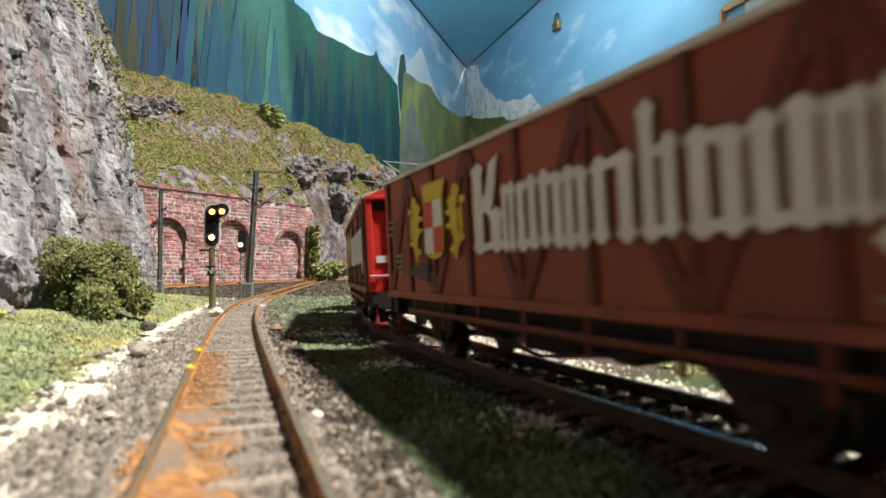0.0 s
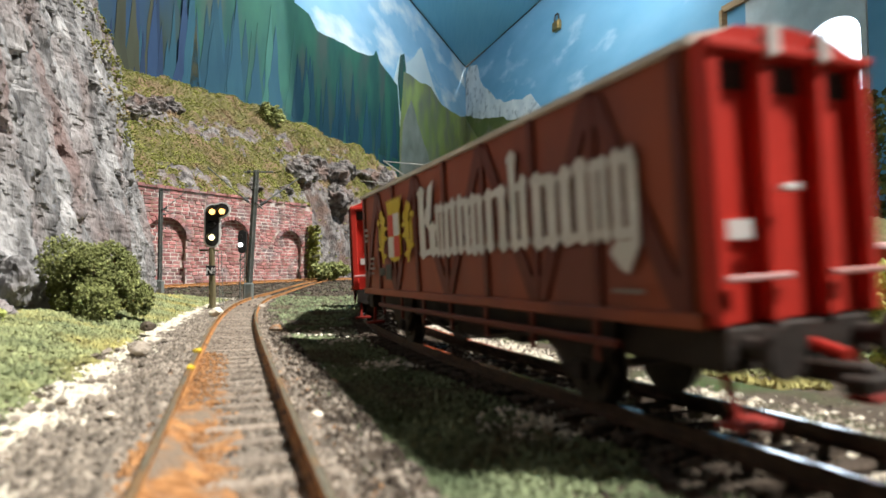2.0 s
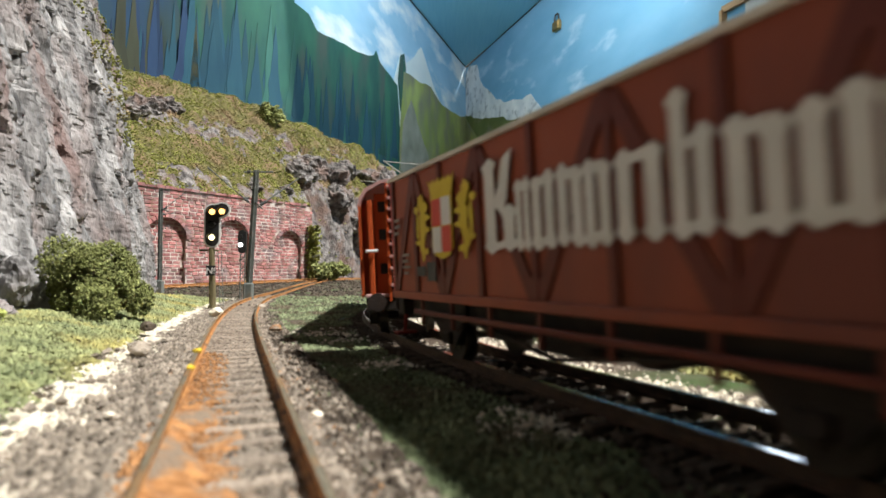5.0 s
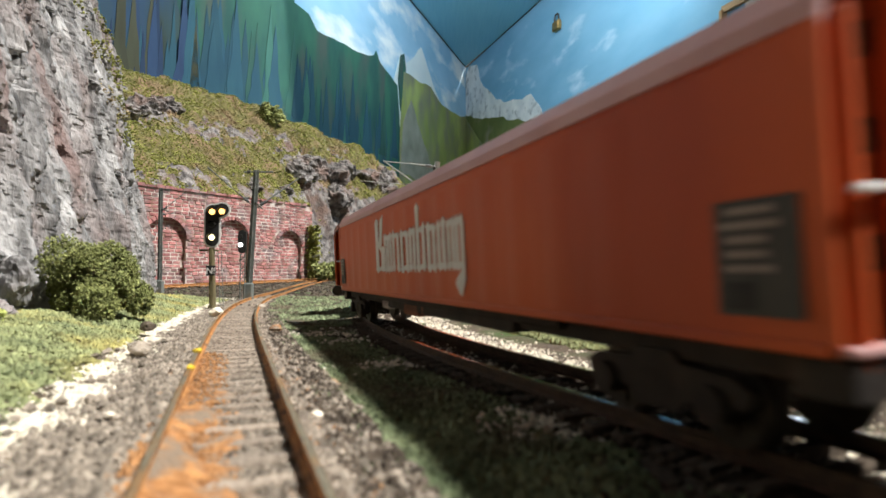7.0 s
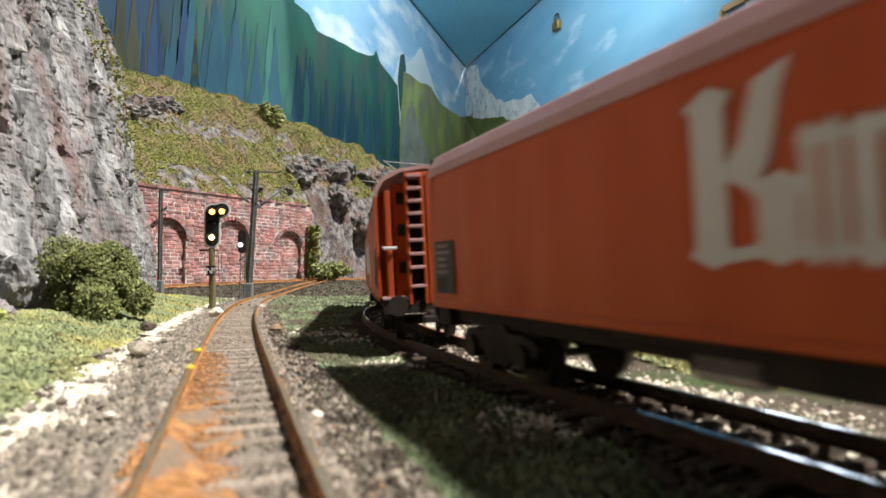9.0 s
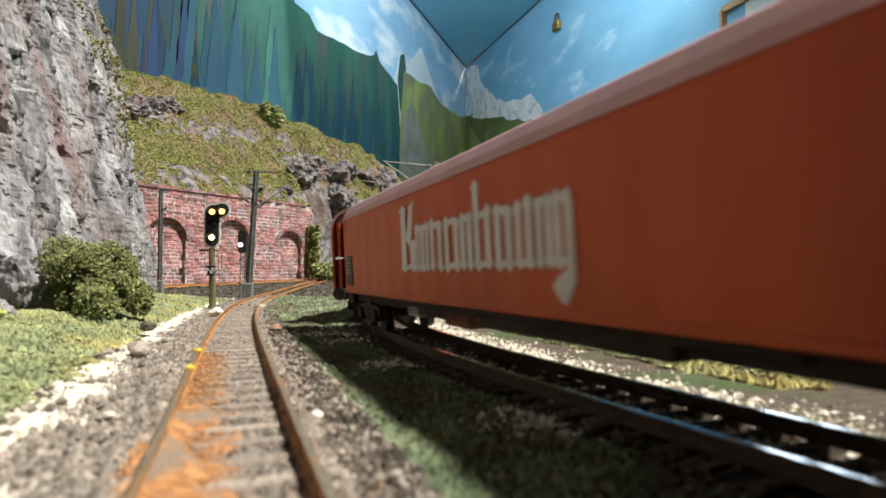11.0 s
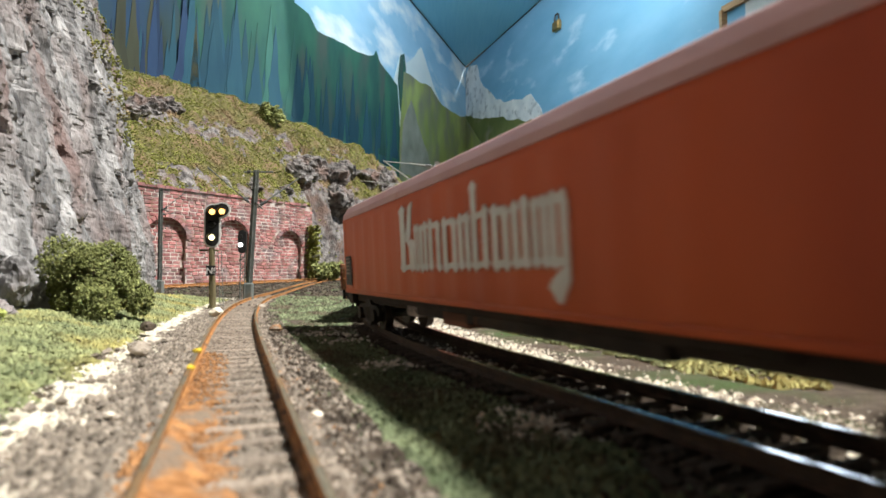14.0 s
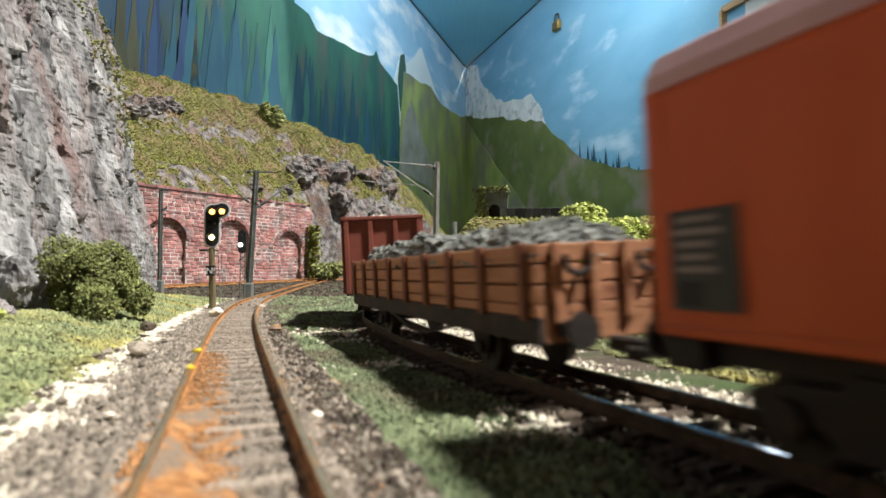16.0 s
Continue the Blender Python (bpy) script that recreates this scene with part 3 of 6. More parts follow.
def build_wall():
    wall = thing("wall_retaining", 0, 0, 0, 0, "retaining wall of weathered red stone with three blind arches", "wall", kind="structure")
    bm = bmesh.new()
    # mortar body with deep niches: columns of slabs behind and between the arches
    a = 0.0
    step = 0.15
    cols = []
    while a < 34.0:
        tops = [arch_top(a + step / 2, *A) for A in ARCHES]
        top = max([t for t in tops if t is not None], default=None)
        cols.append((a, top))
        a += step
    for a0, top in cols:
        a1 = a0 + step
        pts = [(a0, 15.3), (a1, 15.3)]
        z0 = -1.0 if top is None else top
        for (za, zb, da) in ([(z0, 15.3, 0.06)] + ([(-1.0, top, 0.72)] if top is not None else [])):
            vs = [bm.verts.new(wall_point(p, q, z)) for p, q, z in ((a0, da, za), (a1, da, za), (a1, da, zb), (a0, da, zb), (a0, 2, za), (a1, 2, za), (a1, 2, zb), (a0, 2, zb))]
            for q in ((0, 1, 2, 3), (5, 4, 7, 6), (4, 0, 3, 7), (1, 5, 6, 2), (3, 2, 6, 7), (4, 5, 1, 0)):
                bm.faces.new([vs[k] for k in q])
    part("mortar_body", bm, M_MORTAR, wall)
    # stones, laid in courses
    rnd = random.Random(21)
    singles, rest_v, rest_f = [], [], []

    def stone(a0, a1, z0, z1, d, lift):
        g = .055
        a0, a1, z0, z1 = a0 + g, a1 - g, z0 + g, z1 - g
        k = .05
        lo = [(a0, z0), (a1, z0), (a1, z1), (a0, z1)]
        hi = [(a0 + k, z0 + k), (a1 - k, z0 + k), (a1 - k, z1 - k), (a0 + k, z1 - k)]
        return [wall_point(p, d + .05, z) for p, z in lo] + [wall_point(p, d - lift, z) for p, z in hi]

    F = [(0, 1, 5, 4), (1, 2, 6, 5), (2, 3, 7, 6), (3, 0, 4, 7), (4, 5, 6, 7)]
    row = 0
    z = -0.5
    while z < 15.2:
        a = -rnd.uniform(0, BRICK)
        while a < 34.2:
            w = BRICK * rnd.uniform(.75, 1.25)
            a0, a1 = max(0, a), min(34.2, a + w)
            a += w
            if a1 - a0 < .25:
                continue
            mid, zm = (a0 + a1) / 2, z + COURSE / 2
            top = max([t for t in (arch_top(mid, *A) for A in ARCHES) if t is not None], default=None)
            ring = False
            for c, hw, sp in ARCHES:
                rr = math.hypot(mid - c, max(0, zm - sp))
                if zm > sp and hw < rr < hw + .62:
                    ring = True
            if ring:
                continue
            d = .72 if top is not None and zm < top else .06
            if zm > 14.4 and fnoise(mid * .35, 2, 4) > .25:
                continue
            vs = stone(a0, a1, z, z + COURSE, d, rnd.uniform(.02, .12))
            if len(singles) < 10000 and 3 < zm < 11.5 and 7.5 < mid < 26:
                singles.append(vs)
            else:
                b = len(rest_v)
                rest_v += [tuple(v) for v in vs]
                rest_f += [tuple(b + i for i in f) for f in F]
        z += COURSE
        row += 1
    # arch rings of wedge stones
    for c, hw, sp in ARCHES:
        for i in range(15):
            t0, t1 = math.pi * i / 15 + .02, math.pi * (i + 1) / 15 - .02
            pts = [(c - math.cos(t) * r, sp + math.sin(t) * r) for r, t in ((hw, t0), (hw + .6, t0), (hw + .6, t1), (hw, t1))]
            lo = [wall_point(p, .3, q) for p, q in pts]
            hi = [wall_point(p, -.12, q) for p, q in pts]
            b = len(rest_v)
            vs = lo + hi
            rest_v += [tuple(v) for v in vs]
            rest_f += [tuple(b + k for k in f) for f in F]
    random.Random(5).shuffle(singles)
    for i, vs in enumerate(singles):
        if i < 300:
            me = bpy.data.meshes.new("stone")
            me.from_pydata([tuple(v * U) for v in vs], [], F)
            me.materials.append(M_BRICK)
            ob = new("stone", me)
            ob.parent = wall
        else:
            b = len(rest_v)
            rest_v += [tuple(v) for v in vs]
            rest_f += [tuple(b + k for k in f) for f in F]
    mesh_part("stonework", rest_v, rest_f, M_BRICK_ISLAND, wall, kind="stuff")
    # ragged coping stones
    for i in range(24):
        a0 = i * 1.42
        if fnoise(a0 * .35, 2, 4) > .25:
            continue
        bm = bmesh.new()
        lo = [wall_point(p, q, 15.3) for p, q in ((a0 + .03, -.2), (a0 + 1.38, -.2), (a0 + 1.38, 1.2), (a0 + .03, 1.2))]
        hh = rnd.uniform(.25, .5)
        vs = [bm.verts.new(v) for v in lo] + [bm.verts.new(v + Vector((0, 0, hh))) for v in lo]
        for q in ((3, 2, 1, 0), (4, 5, 6, 7), (0, 1, 5, 4), (1, 2, 6, 5), (2, 3, 7, 6), (3, 0, 4, 7)):
            bm.faces.new([vs[k] for k in q])
        part("coping_stone", bm, M_BRICK, wall)


build_wall()

# the siding along the wall
SIDE_LINE = [(i * .8, -41.6 + .573 * i * .8, 81.2 + .819 * i * .8, 0.61) for i in range(-20, 90)]
build_track("rusty siding along the retaining wall", SIDE_LINE, M_RUST, 0.70, -14, 60, 0.12)
scatter("siding_ballast", [(-41.6 + .573 * s - .819 * d, 81.2 + .819 * s + .573 * d, rise(81.2 + .819 * s) - .2, r) for s, d, r in
        [(random.Random(i).uniform(-14, 68), random.Random(i + 9999).uniform(-2.6, 2.6), random.Random(i + 555).uniform(.08, .22)) for i in range(2600)]],
        M_SAND, "rust-brown ballast of the siding", 14, .6)


# ---- bushes ----
def bush(name, x, y, z, rx, ry, rz, n, label, leaf, seed, size=.16):
    b = thing(name, x, y, z, 0, label, "bush")
    rnd = random.Random(seed)
    bm = bmesh.new()
    for k in range(6):
        a = k * 1.05
        rod(bm, (0, 0, -.1), (math.cos(a) * rx * .5, math.sin(a) * ry * .5, rz * .7), .07, .02, 5)
    part("stems", bm, M_BARK, b)
    lobes = [(rnd.gauss(0, .32), rnd.gauss(0, .32), rnd.uniform(.18, .72), rnd.uniform(.28, .46)) for _ in range(26)]
    spots, core = [], []
    while len(spots) < n:
        lx, ly, lz, lr = rnd.choice(lobes)
        v = Vector((rnd.gauss(0, 1), rnd.gauss(0, 1), rnd.gauss(0, 1))).normalized() * lr * rnd.uniform(.55, 1.08)
        px, py, pz = (lx + v.x) * rx, (ly + v.y) * ry, (lz + v.z * .7) * rz
        if pz < 0 or fnoise(px * 1.3, py * 1.3, pz * 1.3 + seed) < -.22:
            continue
        (core if rnd.random() < .45 else spots).append((px, py, pz, size * rnd.uniform(.5, 1.2)))
    leaf_cloud("foliage", spots, leaf, b, seed)
    c = scatter("foam_clumps", core, leaf, "", seed + 1, 1.0, .6, parent=b)
    return b


M_BARK = mat("twig_bark", (0.08, 0.05, 0.03), (0.16, 0.11, 0.07), 4.0, 0.9, 0.4)
bush("bush", -15.6, 25.5, .10, 2.1, 1.8, 3.6, 30000, "round dark green foam bush at the foot of the cliff", M_LEAF, 31, .06)
bush("bush", -20.5, 104.0, 1.2, 3.0, 2.0, 3.2, 1800, "low green bush at the end of the wall", M_LEAF, 32, .3)
bush("bush", -39.5, 129, 36.2, 2.6, 1.6, 5.2, 1500, "dark green shrub leaning on the crest of the hill", M_LEAF, 33, .42)
bush("bush", -15.2, 19.4, .2, .55, .5, .7, 500, "small yellow shrub at the foot of the cliff", M_LEAF_YELLOW, 34, .1)
ivy = thing("ivy", -25.2, 111.2, 1.0, 0, "yellow-green ivy climbing the end of the wall", "ivy")
leaf_cloud("foliage", [(random.Random(i).gauss(0, .6), random.Random(i + 50).gauss(-.4, .3), 10.5 * random.Random(i + 99).random(), .4) for i in range(700)], M_TURF, ivy, 3)

# odd specks along the rusty track
M_YELLOW_DAB = mat("yellow_dab", (0.62, 0.42, 0.03), (0.75, 0.55, 0.06), 3.0, 0.7, 0.2)
for x, y, z, r, m, nm, lab in ((-6.5, 15.3, .03, .12, M_YELLOW_DAB, "paint_dab", "yellow paint dab on the rusty rail"), (-5.52, 12.6, .03, .10, M_YELLOW_DAB, "paint_dab", "yellow paint dab on the rusty rail"),
                            (-6.55, 22.6, -.05, .24, M_DRIFT, "rust_lump", "orange lump against the rusty rail"), (-2.05, 9.4, -.22, .11, M_WHITE_STONE, "pebble", "pale flat pebble beside the track"),
                            (-5.4, 9.4, -.22, .08, M_WHITE_STONE, "pebble", "white pebble beside the track"), (-12.9, 40.5, -.2, .42, M_STONE, "pebble", "grey pebble between the rails"),
                            (-9.0, 17.0, -.1, .32, M_STONE, "pebble", "grey boulder on the verge"), (-8.6, 16.4, -.12, .26, M_STONE, "pebble", "grey boulder on the verge"),
                            (-12.4, 31.5, .0, .4, M_WHITE_STONE, "pebble", "white stone on the verge"), (-11.2, 21.8, .1, .3, M_EARTH_STONE, "pebble", "dark stone in the grass")):
    bm = bmesh.new()
    bmesh.ops.create_icosphere(bm, subdivisions=2, radius=r)
    for v in bm.verts:
        v.co = v.co * (1 + .45 * noise.noise(v.co * 5 / r * .2 + Vector((x, y, 0))))
        v.co.z *= .6
    ob = part(nm, bm, m)
    ob.location = (x * U, y * U, z * U)
    tagged(ob, lab, "stone" if m is not M_YELLOW_DAB else "paint")
# ---- painted room walls behind the layout ----
def sky_paint(name, low, high, cloud, amount):
    m = mat(name, low, high, 0.035, 0.8, 0.05, cloud, 0.9, amount, detail=5, stretch=(1, 1, 2.4), fine=40)
    return m


M_SKY_L = sky_paint("sky_paint_light", (0.22, 0.46, 0.68), (0.34, 0.58, 0.78), (0.72, 0.82, 0.88), 0.56)
M_SKY_R = sky_paint("sky_paint", (0.15, 0.37, 0.56), (0.22, 0.46, 0.65), (0.52, 0.70, 0.82), 0.64)
M_CEIL = mat("ceiling_board_paint", (0.24, 0.58, 0.76), (0.30, 0.64, 0.80), 0.15, 0.6, 0.05, stretch=(6, .3, 1))
M_FOREST = mat("painted_forest", (0.014, 0.066, 0.068), (0.034, 0.135, 0.095), 0.09, 0.8, 0.08, (0.06, 0.095, 0.085), 0.9, 0.55, stretch=(1, 1, .4), contrast=.2)
M_FOREST_DARK = mat("painted_dark_forest", (0.022, 0.035, 0.025), (0.04, 0.085, 0.07), 0.12, 0.8, 0.08, (0.02, 0.055, 0.11), 0.5, 0.52, stretch=(1, 1, .3))
M_PINE = mat("painted_pine", (0.014, 0.062, 0.105), (0.024, 0.09, 0.125), 0.2, 0.8, 0.06, rand=0.2, stretch=(1, 1, .3))
M_PINE_GREEN = mat("painted_green_pine", (0.022, 0.088, 0.08), (0.036, 0.12, 0.10), 0.2, 0.8, 0.06, rand=0.3, stretch=(1, 1, .3))
M_PINE_DARK = mat("painted_dark_pine", (0.012, 0.03, 0.075), (0.02, 0.05, 0.11), 0.2, 0.8, 0.06, rand=0.3, stretch=(1, 1, .3))
M_PINE_BROWN = mat("painted_brown_pine", (0.035, 0.04, 0.025), (0.06, 0.07, 0.045), 0.2, 0.8, 0.06, rand=0.3, stretch=(1, 1, .3))
M_MEADOW = mat("painted_meadow", (0.17, 0.24, 0.07), (0.34, 0.41, 0.14), 0.06, 0.8, 0.08, (0.19, 0.21, 0.15), 0.9, 0.54, stretch=(1, 1, .6))
M_SLOPE = mat("painted_slope", (0.085, 0.12, 0.04), (0.17, 0.21, 0.07), 0.07, 0.8, 0.08, (0.25, 0.23, 0.19), 0.8, 0.6)
M_CRAG = mat("painted_crag", (0.16, 0.18, 0.15), (0.30, 0.32, 0.28), 0.1, 0.8, 0.1)
M_SNOW = mat("painted_snow", (0.58, 0.63, 0.66), (0.86, 0.88, 0.88), 0.12, 0.8, 0.1, (0.30, 0.33, 0.36), 1.6, 0.6)
M_PALE_PEAK = mat("painted_pale_peak", (0.52, 0.66, 0.74), (0.70, 0.78, 0.80), 0.06, 0.8, 0.05)
M_DARK_PAINT = mat("dark_paint", (0.02, 0.03, 0.03), (0.05, 0.06, 0.06), 0.3, 0.8, 0.05)
GROW = 400 / 330
CORNER = Vector((13.4 * GROW, 330 * GROW, 0))
LEFT_WALL = (Vector((-.3194, -.9476, 0)), Vector((.9476, -.3194, 0)))
RIGHT_WALL = (Vector((.3368, -.9416, 0)), Vector((-.9416, -.3368, 0)))


def on_wall(wall, a, z, d):
    way, face = wall
    return CORNER + way * (a * GROW) + face * d + Vector((0, 0, (z - 2.05) * GROW + 2.05))


def plate(name, wall, outline, material, d, parent=None, label="", thick=.25):
    bm = bmesh.new()
    prism(bm, outline, lambda a, z, q: on_wall(wall, a, z, d + q), thick)
    bmesh.ops.recalc_face_normals(bm, faces=bm.faces[:])
    bmesh.ops.triangulate(bm, faces=[f for f in bm.faces if len(f.verts) > 4])
    return part(name, bm, material, parent, label)


def jag(outline, step, amp, seed, keep=2):
    """The outline with wavering edges."""
    rnd = random.Random(seed)
    out = []
    n = len(outline)
    for i in range(n):
        (a0, z0), (a1, z1) = outline[i], outline[(i + 1) % n]
        k = max(1, int(math.hypot(a1 - a0, z1 - z0) / step))
        for j in range(k):
            t = j / k
            e = amp if j else 0
            out.append((a0 + (a1 - a0) * t + rnd.uniform(-e, e) * .5, z0 + (z1 - z0) * t + rnd.uniform(-e, e)))
    return out


def build_backdrop():
    left = plate("wall_painted_left", LEFT_WALL, [(-1, -4), (330, -4), (330, 123), (-1, 123)], M_SKY_L, -2, None, "room wall painted with alpine forest and pale sky", 2)
    tagged(left, kind="structure")
    right = plate("wall_painted_right", RIGHT_WALL, [(0, -4), (188, -4), (188, 123), (0, 123)], M_SKY_R, -2, None, "room wall painted with blue sky and snowy peaks", 2)
    tagged(right, kind="structure")
    bm = bmesh.new()
    z = (123 - 2.05) * GROW + 2.05
    c = [on_wall(LEFT_WALL, -2, 123, -4), on_wall(LEFT_WALL, 190, 123, -4), on_wall(RIGHT_WALL, 190, 123, -4)]
    lo = [bm.verts.new(v) for v in c]
    hi = [bm.verts.new(v + Vector((0, 0, 2))) for v in c]
    bm.faces.new(lo)
    bm.faces.new(hi[::-1])
    for i in range(3):
        bm.faces.new((lo[i], hi[i], hi[(i + 1) % 3], lo[(i + 1) % 3]))
    ceil = part("ceiling", bm, M_CEIL, None, "blue-painted boarded ceiling")
    tagged(ceil, kind="structure")
    # narrow dark joints where ceiling and walls meet
    for w in (LEFT_WALL, RIGHT_WALL):
        bm = bmesh.new()
        beam(bm, on_wall(w, 1, 122.6, .5), on_wall(w, 175, 122.6, .5), .5, .4)
        part("trim", bm, M_DARK_PAINT, None, "dark joint under the ceiling", kind="structure")
    ridge = [(326, 6), (326, 40), (250, 58), (178.6, 88), (177, 80.7), (169.5, 80.7), (164.6, 77.5), (150.4, 79.5), (133.9, 81.8), (124, 84.8), (122.1, 87.2), (119, 84), (108.9, 82), (101.4, 80), (98.5, 60), (98.5, 8), (150, 6)]
    plate("painted_mountain", LEFT_WALL, jag(ridge, 4, .5, 2), M_FOREST, .1, left, "blue-green painted forest mountain")
    plate("painted_pale_peak", LEFT_WALL, jag([(104, 70), (104.9, 82), (98.5, 95), (92, 93), (86, 97), (73.8, 107), (66, 101), (58.3, 95), (40, 86), (40, 60)], 5, .6, 3), M_PALE_PEAK, .06, left, "pale painted peak")
    plate("painted_far_peak", LEFT_WALL, jag([(99, 70), (101.6, 83), (99, 94), (95, 96), (93, 90), (95, 80)], 4, .6, 4), M_FOREST, .4, left)
    plate("painted_slope", LEFT_WALL, jag([(101.2, 6), (100, 60), (95.9, 88), (76, 89.5), (62.3, 92), (45, 88), (26.7, 89.3), (1, 93), (1, 6)], 5, .6, 5), M_MEADOW, .7, left, "yellow-green painted mountain slope")
    plate("painted_crag", LEFT_WALL, jag([(100, 45), (97, 66), (88, 78), (76, 66), (60, 52), (62, 42)], 5, .9, 6), M_CRAG, 1.0, left)
    plate("painted_dark_forest", LEFT_WALL, jag([(320, 10), (320, 44), (250, 60), (223, 68), (219.8, 54), (222.7, 47), (217.8, 43.7), (240, 36)], 2.5, 1.2, 7), M_FOREST_DARK, .5, left)
    rnd = random.Random(8)
    def pine(a, base, h, w, material, d):
        o = [(a - w, base), (a + w, base)] + [(a + w * (1 - k / 8) * rnd.uniform(.7, 1.15), base + h * k / 8) for k in range(1, 8)] + [(a, base + h)] + [(a - w * (1 - k / 8) * rnd.uniform(.7, 1.15), base + h * k / 8) for k in range(7, 0, -1)]
        plate("painted_pine", LEFT_WALL, o, material, d, left, "", .05)

    for i in range(105):
        a = rnd.uniform(104, 222)
        far = (a - 104) / 118
        base = 44 - 6 * far + rnd.uniform(-20, 8)
        pine(a, base, rnd.uniform(13, 24) + 6 * far, rnd.uniform(1.8, 3.6) + 1.0 * far, (M_PINE, M_PINE, M_PINE_GREEN)[i % 3], .36 + .012 * (i % 12))
    for i in range(10):
        a = 132 + 9 * i + rnd.uniform(-3, 3)
        pine(a, 40 + rnd.uniform(-3, 3), rnd.uniform(22, 31), rnd.uniform(3.2, 4.8), M_PINE, .50 + .01 * i)
    for i in range(46):
        a = rnd.uniform(216, 300)
        pine(a, 26 + rnd.uniform(-8, 6), rnd.uniform(24, 42), rnd.uniform(2.2, 4.6), (M_PINE_DARK, M_PINE_BROWN, M_PINE)[i % 3], .78 + .012 * (i % 14))
    plate("painted_snow_peak", RIGHT_WALL, jag([(0, 118), (6, 122), (17.2, 119), (22, 108), (28.7, 102), (42, 92), (55.8, 87), (66, 85), (78.8, 84), (86, 77), (93, 66), (73, 62), (42, 75), (0, 88)], 4, 1.0, 9), M_SNOW, .1, right, "white painted snow peak")
    plate("painted_hill", RIGHT_WALL, jag([(0, 95), (20, 88), (42.7, 82.5), (70, 74), (88.8, 69), (97, 62), (106.9, 56), (118.8, 47), (130, 43), (150, 37), (187, 30), (187, 5), (0, 5)], 4, .8, 10), M_SLOPE, .5, right, "dark green painted hill")
    plate("painted_meadow", RIGHT_WALL, jag([(0, 94), (16, 80), (40, 60), (58, 46), (75, 32), (78, 20), (0, 20)], 5, .6, 11), M_MEADOW, .9, right, "light green painted slope")
    for i in range(17):
        a = rnd.uniform(116, 168)
        base = 47 - (a - 118) * .32 - 3
        h, w = rnd.uniform(4, 10), rnd.uniform(.8, 1.6)
        o = [(a - w, base), (a + w, base), (a + w * .7, base + h * .4), (a + w * .3, base + h * .75), (a, base + h), (a - w * .35, base + h * .7), (a - w * .6, base + h * .35)]
        plate("painted_pine", RIGHT_WALL, o, M_PINE, .5 + .012 * i, right, "", .05)
    # brass padlock that hangs on the painted hatch
    p = on_wall(RIGHT_WALL, 103.4, 105.5, 1.6)
    lock = thing("padlock", p.x, p.y, p.z, math.degrees(math.atan2(-.9416, .3368)), "small brass padlock on the blue painted hatch", "padlock")
    bm = bmesh.new()
    box(bm, -3.0, 3.0, -1.2, 1.2, -3.2, 1.6, .5)
    part("lock_body", bm, M_BRASS, lock)
    bm = bmesh.new()
    pts = [(-1.9, 1.4)] + [(-1.9 * math.cos(t), 3.4 + 1.9 * math.sin(t)) for t in [k * math.pi / 8 for k in range(9)]] + [(1.9, 1.4)]
    for (x0, z0), (x1, z1) in zip(pts, pts[1:]):
        rod(bm, (x0, 0, z0), (x1, 0, z1), .45, seg=8)
    part("shackle", bm, M_STEEL_DARK, lock, "dark steel shackle")


M_BRASS = mat("brass", (0.30, 0.20, 0.08), (0.48, 0.33, 0.13), 0.8, 0.45, 0.1, metal=0.8)
M_STEEL_DARK = mat("dark_steel", (0.05, 0.05, 0.05), (0.10, 0.10, 0.10), 1.0, 0.5, 0.1, metal=0.6)
M_WHITE_PAINT = mat("white_frame_paint", (0.66, 0.66, 0.64), (0.78, 0.78, 0.76), 0.3, 0.5, 0.05)
M_PINE_WOOD = mat("window_trim_wood", (0.36, 0.22, 0.11), (0.50, 0.33, 0.18), 0.5, 0.6, 0.1, stretch=(.3, .3, 3))
M_DAY = glow("daylight_outside", (0.74, 0.86, 1.0), 6.0)
build_backdrop()


